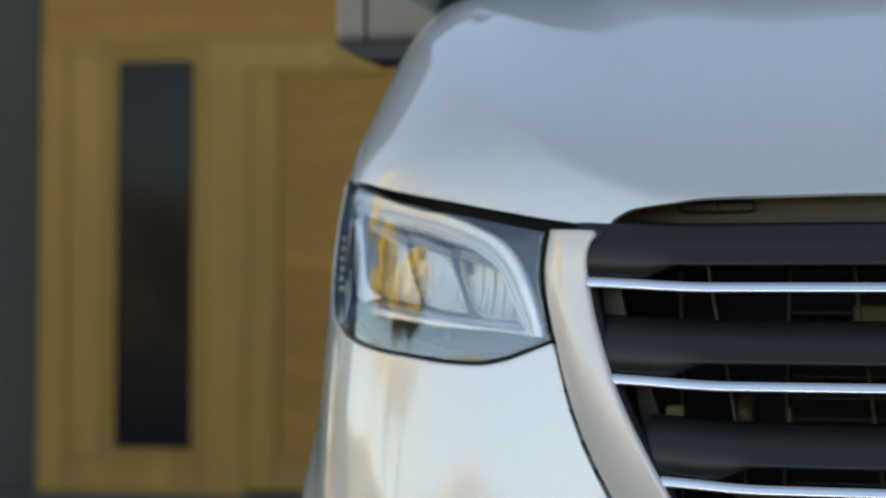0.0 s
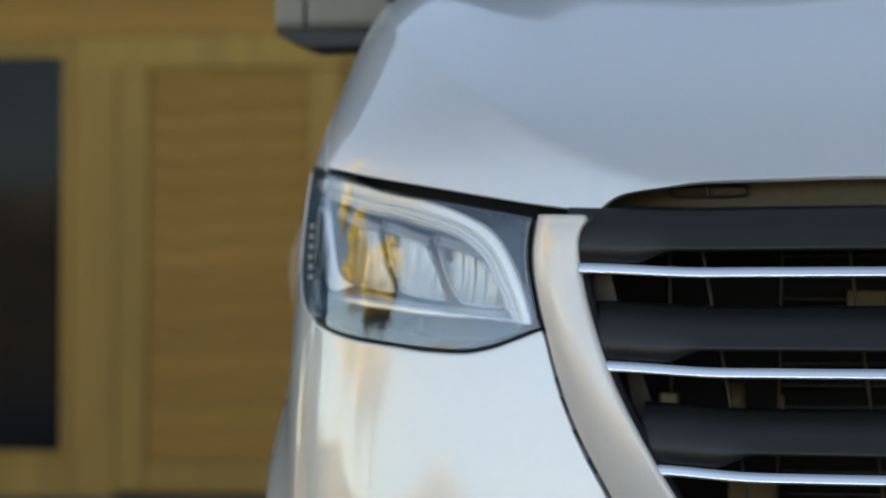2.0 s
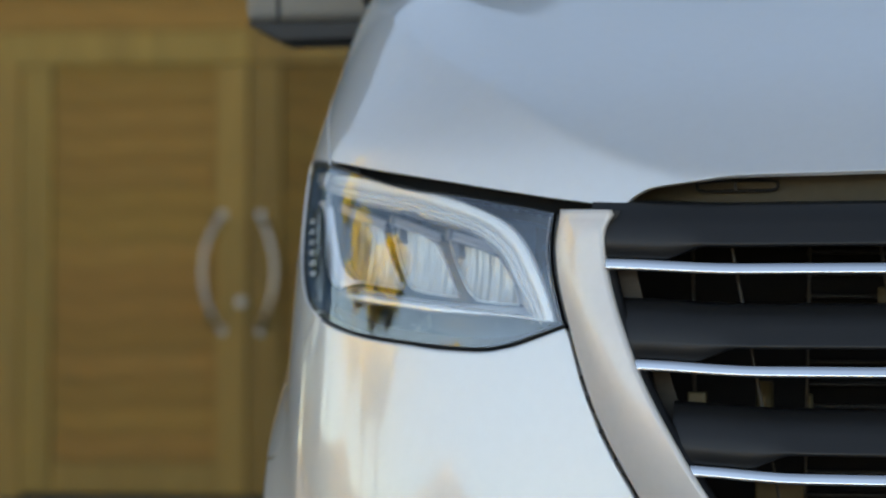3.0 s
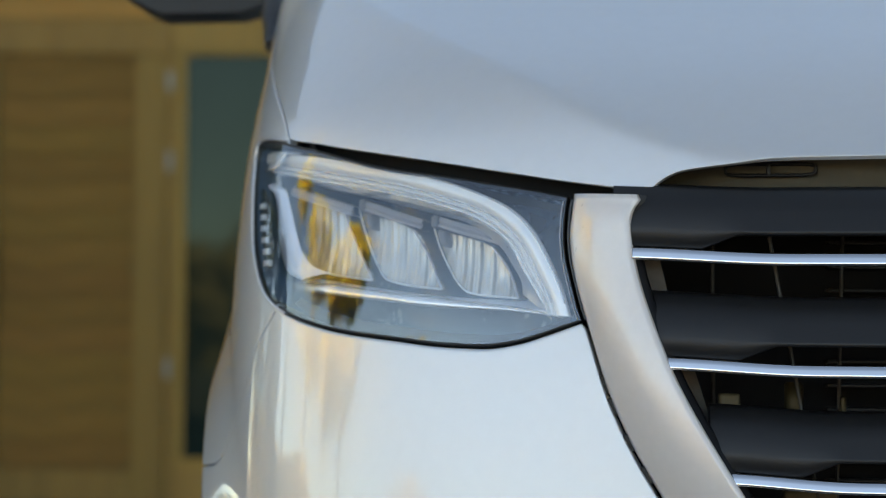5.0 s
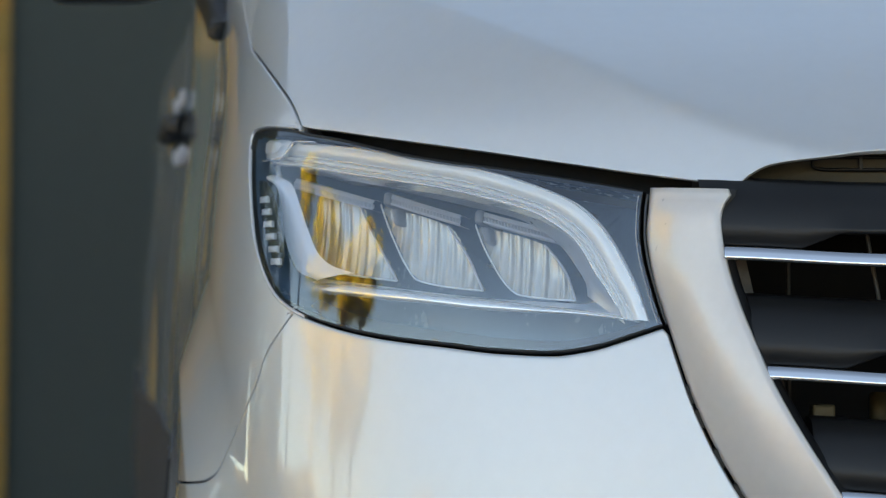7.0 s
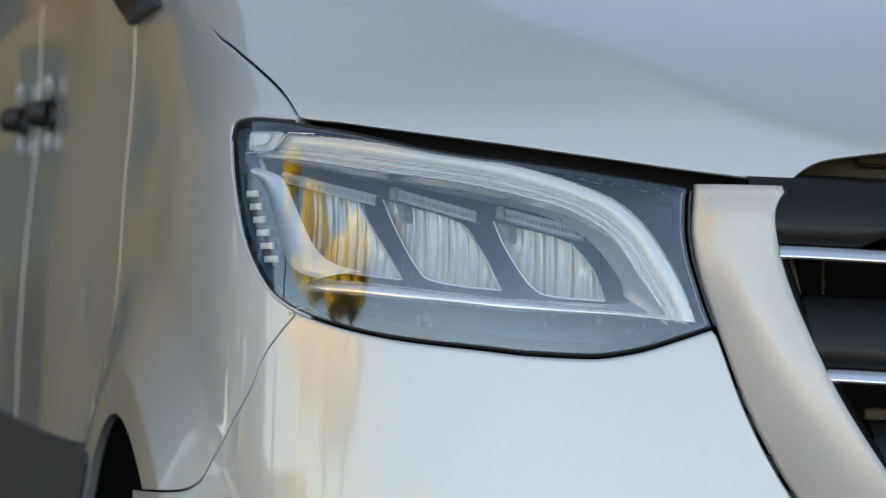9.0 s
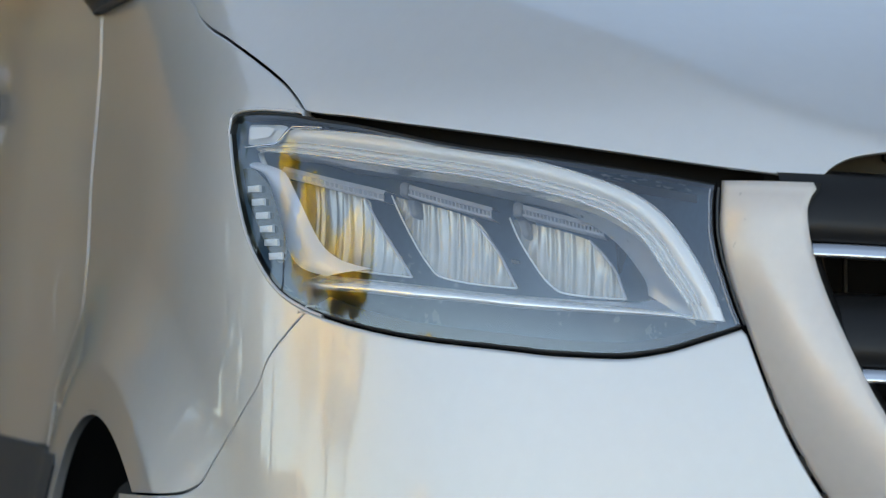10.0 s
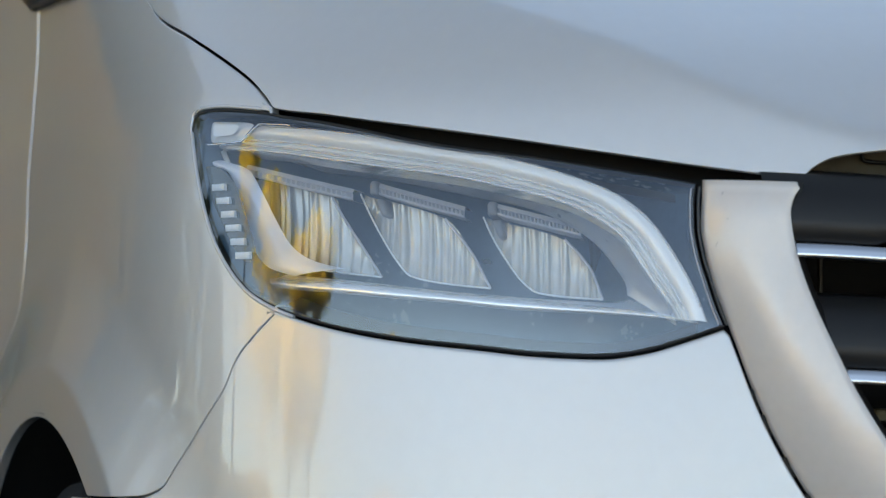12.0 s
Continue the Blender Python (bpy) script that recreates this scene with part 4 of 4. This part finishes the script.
        for k in range(n * 4 + 1):
            u = k / (n * 4)
            tooth = 0.006 if (k % 4) in (1, 2) else 0.0
            cs, cz = b0[0] + (b1[0] - b0[0]) * u, b0[1] + (b1[1] - b0[1]) * u
            dp = at(cs) - 0.010
            cz -= 0.005
            rows.append([skin(cs, cz + 0.0065, dp + 0.012), skin(cs, cz + 0.0065, dp - 0.008), skin(cs, cz + 0.0015, dp - 0.011), skin(cs, cz + 0.001, dp - 0.011 + tooth), skin(cs, cz - 0.0035, dp - 0.011 + tooth), skin(cs, cz - 0.004, dp - 0.011), skin(cs, cz - 0.006, dp - 0.010), skin(cs, cz - 0.006, dp + 0.012)])
        out.append(("cooling_bar", mesh("cooling_bar", *grid(rows), HEATSINK, False), "grey toothed bar", "module"))
        if i == 0:
            continue
        # end cap of the bar and the stepped neck below it
        cs, cz = b0[0] + 0.0055, b0[1] - 0.0045
        cd = at(cs) - 0.010
        cap = dense([(cs + 0.0060, cz - 0.0075), (cs + 0.0060, cz + 0.006), (cs + 0.003, cz + 0.0085), (cs - 0.003, cz + 0.0085), (cs - 0.006, cz + 0.006), (cs - 0.006, cz - 0.0075)], 30)
        rows = [[skin(a, b, cd + 0.034) for a, b in cap]]
        for u, e in ((1.0, -0.007), (0.95, -0.0105), (0.84, -0.012), (0.4, -0.0125), (0.02, -0.0125)):
            rows.append([skin(cs + (a - cs) * u, cz + (b - cz) * u, cd + e) for a, b in cap])
        out.append(("cap", mesh("cap", *grid(rows, closed=True), CAP), "", "module"))
        neck = dense([(cs + 0.0055, cz - 0.008), (cs - 0.006, cz - 0.008), (cs - 0.010, cz - 0.026), (cs - 0.003, cz - 0.029)], 30)
        rows = []
        for u, e in ((1.0, 0.034), (1.0, -0.002), (0.9, -0.005), (0.5, -0.006), (0.02, -0.006)):
            rows.append([skin(cs - 0.003 + (a - cs + 0.003) * u, cz - 0.02 + (b - cz + 0.02) * u, cd + 0.006 + e) for a, b in neck])
        out.append(("neck", mesh("neck", *grid(rows, closed=True), CAP), "", "module"))
    return out


LIP = material("grey_rubber", (0.09, 0.095, 0.10), 0.45, 0, 0, 0, 120, 0.1)
MARKER = material("marker_green_black", (0.012, 0.026, 0.022), 0.25, 0, 0.4, 0, 60, 0.2)
FACET = material("milky_clear_plastic", (0.80, 0.83, 0.84), 0.12, 0.0, 0.8, 0, 60, 0.06)
made_parts = lamp_parts()
for side in (1, -1):
    lamp = new("headlight")
    lamp.parent = van
    lamp.scale = (side, 1, 1)
    tagged(lamp, "clear modern headlight with white light guide and three modules")
    last = {}
    for name, me, label, under in made_parts:
        ob = part(name, me, last.get(under, lamp) if under else lamp, label)
        last[name] = ob
        if name in ("lens", "cover_glass"):
            ob.visible_shadow = False


# ---- the ground ----
rows = []
for y in [-400, -120, -40, -15, -6, 0, 6, 12, 25, 80, 400]:
    rows.append([Vector((x, y, 0.0)) for x in [-400, -120, -50, -25, -12, -6, 0, 6, 12, 40, 120, 400]])
ground = part("ground", mesh("ground", *grid(rows, flip=True), GROUND))
tagged(ground, "worn grey asphalt yard", "ground", kind="structure")

# ---- the timber-clad building ----
BY = 11.54
# unseen height and ends are set to shade the van but not the trees
wall = part("wall_north", block("wall_north", (-11.0, BY + 0.04, 0.0), (12.4, BY + 0.34, 7.0), GREY, 0.01))
tagged(wall, "slate grey rendered wall, its unseen top raised to shade the van", "wall", kind="structure")
# unseen roof, added to block the sun above the wall
roofp = part("roof_edge", block("roof_edge", (-11.3, BY - 0.35, 7.0), (12.7, BY + 6.0, 7.25), CLAD, 0.02))
tagged(roofp, "dark flat roof, unseen, added to shade the van", "roof", kind="structure")


def boards(parent, x0, x1, z0, z1, h=0.142, y=BY, mat=WOOD):
    z = z0
    w = x1 - x0
    me = block("board", (0, -0.012, 0.0015), (w, 0.012, h - 0.0015), mat, 0.003)
    while z < z1 - 0.02:
        hh = min(h, z1 - z)
        ob = part("board", me if hh == h else block("board", (0, -0.012, 0.0015), (w, 0.012, hh - 0.0015), mat, 0.003), parent)
        ob.location = (x0, y + 0.0, z)
        z += h


def post(parent, name, lo, hi, mat=PALE):
    return part(name, block(name, lo, hi, mat, 0.006), parent)


front = tagged(new("timber_front"), "golden larch boarded front with pale frames", "cladding")
LEFT, RIGHT = -5.80, -1.70
# lintel boards and pale head rail
boards(front, LEFT, RIGHT, 2.444, 2.87)
post(front, "head_rail", (-4.868, BY - 0.03, 2.263), (-3.40, BY + 0.03, 2.44))
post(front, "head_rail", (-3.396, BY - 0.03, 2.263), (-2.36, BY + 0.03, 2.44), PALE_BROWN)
post(front, "head_rail", (-2.356, BY - 0.03, 2.274), (RIGHT, BY + 0.03, 2.44))
post(front, "head_rail", (LEFT, BY - 0.03, 2.392), (-4.872, BY + 0.03, 2.44))
post(front, "end_post", (LEFT, BY - 0.035, 0.0), (LEFT + 0.156, BY + 0.03, 2.388))
post(front, "sill_rail", (-5.64, BY - 0.03, 0.0), (-4.872, BY + 0.03, 0.186))


def glazed(name, label, x0, x1, z0, z1, mat=WINDOW):
    g = tagged(new(name), label, "window")
    part("pane", block("pane", (x0, BY + 0.0, z0), (x1, BY + 0.012, z1), mat, 0.0), g, "dark reflecting pane")
    for a, b in (((x0 - 0.05, BY - 0.02, z0), (x0, BY + 0.03, z1)), ((x1, BY - 0.02, z0), (x1 + 0.05, BY + 0.03, z1))):
        part("stile", block("stile", a, b, PALE, 0.005), g)
    for z in (z0 - 0.05, z1):
        part("rail", block("rail", (x0 - 0.05, BY - 0.02, z), (x1 + 0.05, BY + 0.03, z + 0.05), PALE, 0.005), g)
    return g


glazed("side_window", "tall narrow dark window in a pale timber frame", -5.37, -4.925, 0.24, 2.335, DARK_REFLECTION_WINDOW)
post(front, "window_post", (-4.868, BY - 0.03, 0.0), (-4.62, BY + 0.03, 2.27))
post(front, "window_post", (-5.64, BY - 0.03, 0.19), (-5.424, BY + 0.03, 2.388))


def leaf(x0, x1, hx, mirror, label, wood, pale, lock=None):
    d = tagged(new("barn_door"), label, "door")
    st = 0.17
    boards(d, x0 + st, x1 - st, 0.20, 2.256, mat=wood)
    for a in (x0, x1 - st):
        part("stile", block("stile", (a, BY - 0.03, 0.03), (a + st - 0.004, BY + 0.02, 2.26), pale, 0.006), d)
    part("rail", block("rail", (x0 + st, BY - 0.028, 0.03), (x1 - st, BY + 0.02, 0.196), pale, 0.006), d)
    pts = []
    for k in range(17):
        t = -1 + 2 * k / 16
        pts.append(Vector((hx + mirror * 0.09 * (t * t), BY - 0.03 - 0.07 * (1 - t ** 6), 1.18 + 0.30 * t)))
    part("bow_handle", mesh("bow_handle", *tube(pts, 0.0135, n=10), STEEL), d, "curved steel bow handle")
    for t in (-1, 1):
        p = Vector((hx + mirror * 0.09, BY - 0.03, 1.18 + 0.30 * t))
        bm = bmesh.new()
        bmesh.ops.create_cone(bm, cap_ends=True, segments=20, radius1=0.024, radius2=0.022, depth=0.012)
        bmesh.ops.rotate(bm, matrix=Matrix.Rotation(math.pi / 2, 3, "X"), verts=bm.verts)
        bmesh.ops.translate(bm, vec=p, verts=bm.verts)
        part("handle_rose", done(bm, "handle_rose", STEEL), d)
    if lock:
        bm = bmesh.new()
        bmesh.ops.create_cone(bm, cap_ends=True, segments=20, radius1=0.028, radius2=0.024, depth=0.016)
        bmesh.ops.rotate(bm, matrix=Matrix.Rotation(math.pi / 2, 3, "X"), verts=bm.verts)
        bmesh.ops.translate(bm, vec=(lock, BY - 0.036, 1.03), verts=bm.verts)
        part("door_lock", done(bm, "door_lock", STEEL), d, "round steel lock plate")
    return d


leaf(-4.615, -3.40, -3.625, 1, "closed golden larch boarded door with a steel bow handle", WOOD, PALE, -3.437)
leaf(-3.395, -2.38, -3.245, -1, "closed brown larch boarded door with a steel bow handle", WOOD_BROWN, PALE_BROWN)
side = glazed("glazed_door", "narrow glazed door with dark glass in a larch frame", -2.29, -1.845, 0.256, 2.262)
post(front, "door_post", (-2.376, BY - 0.032, 0.0), (-2.342, BY + 0.03, 2.27))
post(front, "door_post", (-1.793, BY - 0.03, 0.0), (RIGHT, BY + 0.03, 2.27))
post(front, "door_sill", (-2.34, BY - 0.03, 0.0), (-1.795, BY + 0.03, 0.205))
HINGE = material("dull_pale_hinge", (0.34, 0.31, 0.25), 0.5, 0.3, 0, 0, 60, 0.1)
for z in (0.70, 1.73, 2.13):
    part("hinge", block("hinge", (-2.385, BY - 0.05, z - 0.05), (-2.355, BY - 0.03, z + 0.05), HINGE, 0.006), side, "steel hinge")


# ---- trees for the reflections in lamp and paint; green ones added unseen ----
def tree(x, y, height, width, seed, leaves, label, low=0.22):
    rnd = random.Random(seed)
    t = tagged(new("tree"), label, "tree", "trees along the yard")
    t.location = (x, y, 0)
    rows = []
    for k in range(9):
        u = k / 8
        r = 0.17 * (1 - u) ** 0.8 * height / 9 + 0.02
        c = Vector((0.12 * math.sin(3 * u + seed), 0.12 * math.cos(2 * u + seed), u * height * 0.85))
        rows.append([c + Vector((r * math.cos(a), r * math.sin(a), 0)) for a in [2 * math.pi * j / 9 for j in range(9)]])
    limbs = [grid(rows, closed=True)]
    tips = []
    for k in range(16):
        u = 0.9 * low + (0.86 - 0.9 * low) * k / 15
        a = 2.4 * k + rnd.uniform(-0.3, 0.3)
        ln = width * (0.45 + 0.3 * rnd.random()) * (1.15 - u)
        p0 = Vector((0, 0, u * height * 0.85))
        p1 = p0 + Vector((math.cos(a) * ln, math.sin(a) * ln, ln * 1.1))
        tips.append(p1)
        limbs.append(tube([p0, p0.lerp(p1, 0.5) + Vector((0, 0, -0.05 * ln)), p1], 0.03, n=5))
    part("trunk", mesh("trunk", *join(*limbs), BARK), t)
    verts, faces = [], []
    clumps = []
    for k in range(110):
        u = low + (1 - low) * rnd.random() ** 0.85
        prof = math.sin(math.pi * (0.08 + 0.86 * (u - low) / (1 - low))) ** 0.55
        a, q = rnd.uniform(0, 6.283), math.sqrt(rnd.random())
        clumps.append((Vector((math.cos(a) * q * width * 0.5 * prof, math.sin(a) * q * width * 0.5 * prof, u * height)), rnd.uniform(0.25, 0.55)))
    for c, r in clumps:
        for _ in range(130):
            d = Vector((rnd.gauss(0, 1), rnd.gauss(0, 1), rnd.gauss(0, 1))) * r * 0.55
            p = c + d
            n = Vector((rnd.gauss(0, 1), rnd.gauss(0, 1), rnd.gauss(0, 1))).normalized()
            a = n.orthogonal().normalized() * rnd.uniform(0.06, 0.11)
            b = n.cross(a)
            k = len(verts)
            verts += [p - a, p + b * 0.6, p + a, p - b * 0.6]
            faces.append((k, k + 1, k + 2, k + 3))
    crown = part("crown", mesh("crown", verts, faces, leaves, False), t)
    return t


GOLD = "tall golden autumn tree with a slim crown"
# unseen dark trees, added to darken what the lamp and wing reflect
SHADY = "broad dark green tree, unseen, added to darken reflections"
for i, (az, away, h, w, leaves, label) in enumerate([(-15.5, 23, 7.5, 6.0, LEAF, GOLD), (-6.5, 20, 5.6, 2.4, LEAF, GOLD), (-1.0, 18, 6.1, 3.0, LEAF, GOLD), (-26.0, 29, 12.0, 3.6, LEAF, GOLD), (-34.0, 30, 5.2, 4.5, GREEN, SHADY), (-42.0, 29, 5.8, 6.0, GREEN, SHADY), (-50.0, 27, 10.0, 7.0, GREEN, SHADY), (-61.0, 29, 10.0, 7.0, GREEN, SHADY)]):
    tree(-0.9 - away * math.cos(radians(az)), 0.4 - away * math.sin(radians(az)), h, w, 11 + i, leaves, label, (0.42, 0.48, 0.46, 0.60)[i] if i < 4 else 0.22)

# far autumn woods beyond the yard, behind the camera
rnd = random.Random(5)
verts, faces = [], []
for k in range(-171, 420):
    az = radians(12 + 140 * k / 419 + rnd.uniform(-0.3, 0.3))
    away = rnd.uniform(60, 70)
    cx, cy = -away * math.cos(az), -away * math.sin(az)
    top = 2.8 + 2.2 * step(1.5, 1.15, az) + 1.0 * math.sin(0.9 * k / 10) * math.sin(0.31 * k / 10 + 1) + rnd.uniform(-0.5, 0.9)
    top *= 1 - 0.42 * step(0.25, 0.0, az)
    for _ in range(int(12 * top)):
        c = Vector((cx + rnd.gauss(0, 0.9), cy + rnd.gauss(0, 0.9), top * rnd.random() ** 0.7))
        n = Vector((rnd.gauss(0, 1), rnd.gauss(0, 1), rnd.gauss(0, 1))).normalized()
        a = n.orthogonal().normalized() * rnd.uniform(0.35, 0.65)
        b = n.cross(a)
        i = len(verts)
        verts += [c - a, c + b * 0.7, c + a, c - b * 0.7]
        faces.append((i, i + 1, i + 2, i + 3))
woods = part("far_woods", mesh("far_woods", verts, faces, WOODS, False))
tagged(woods, "distant belt of brown and golden autumn woods", "woods", kind="stuff")
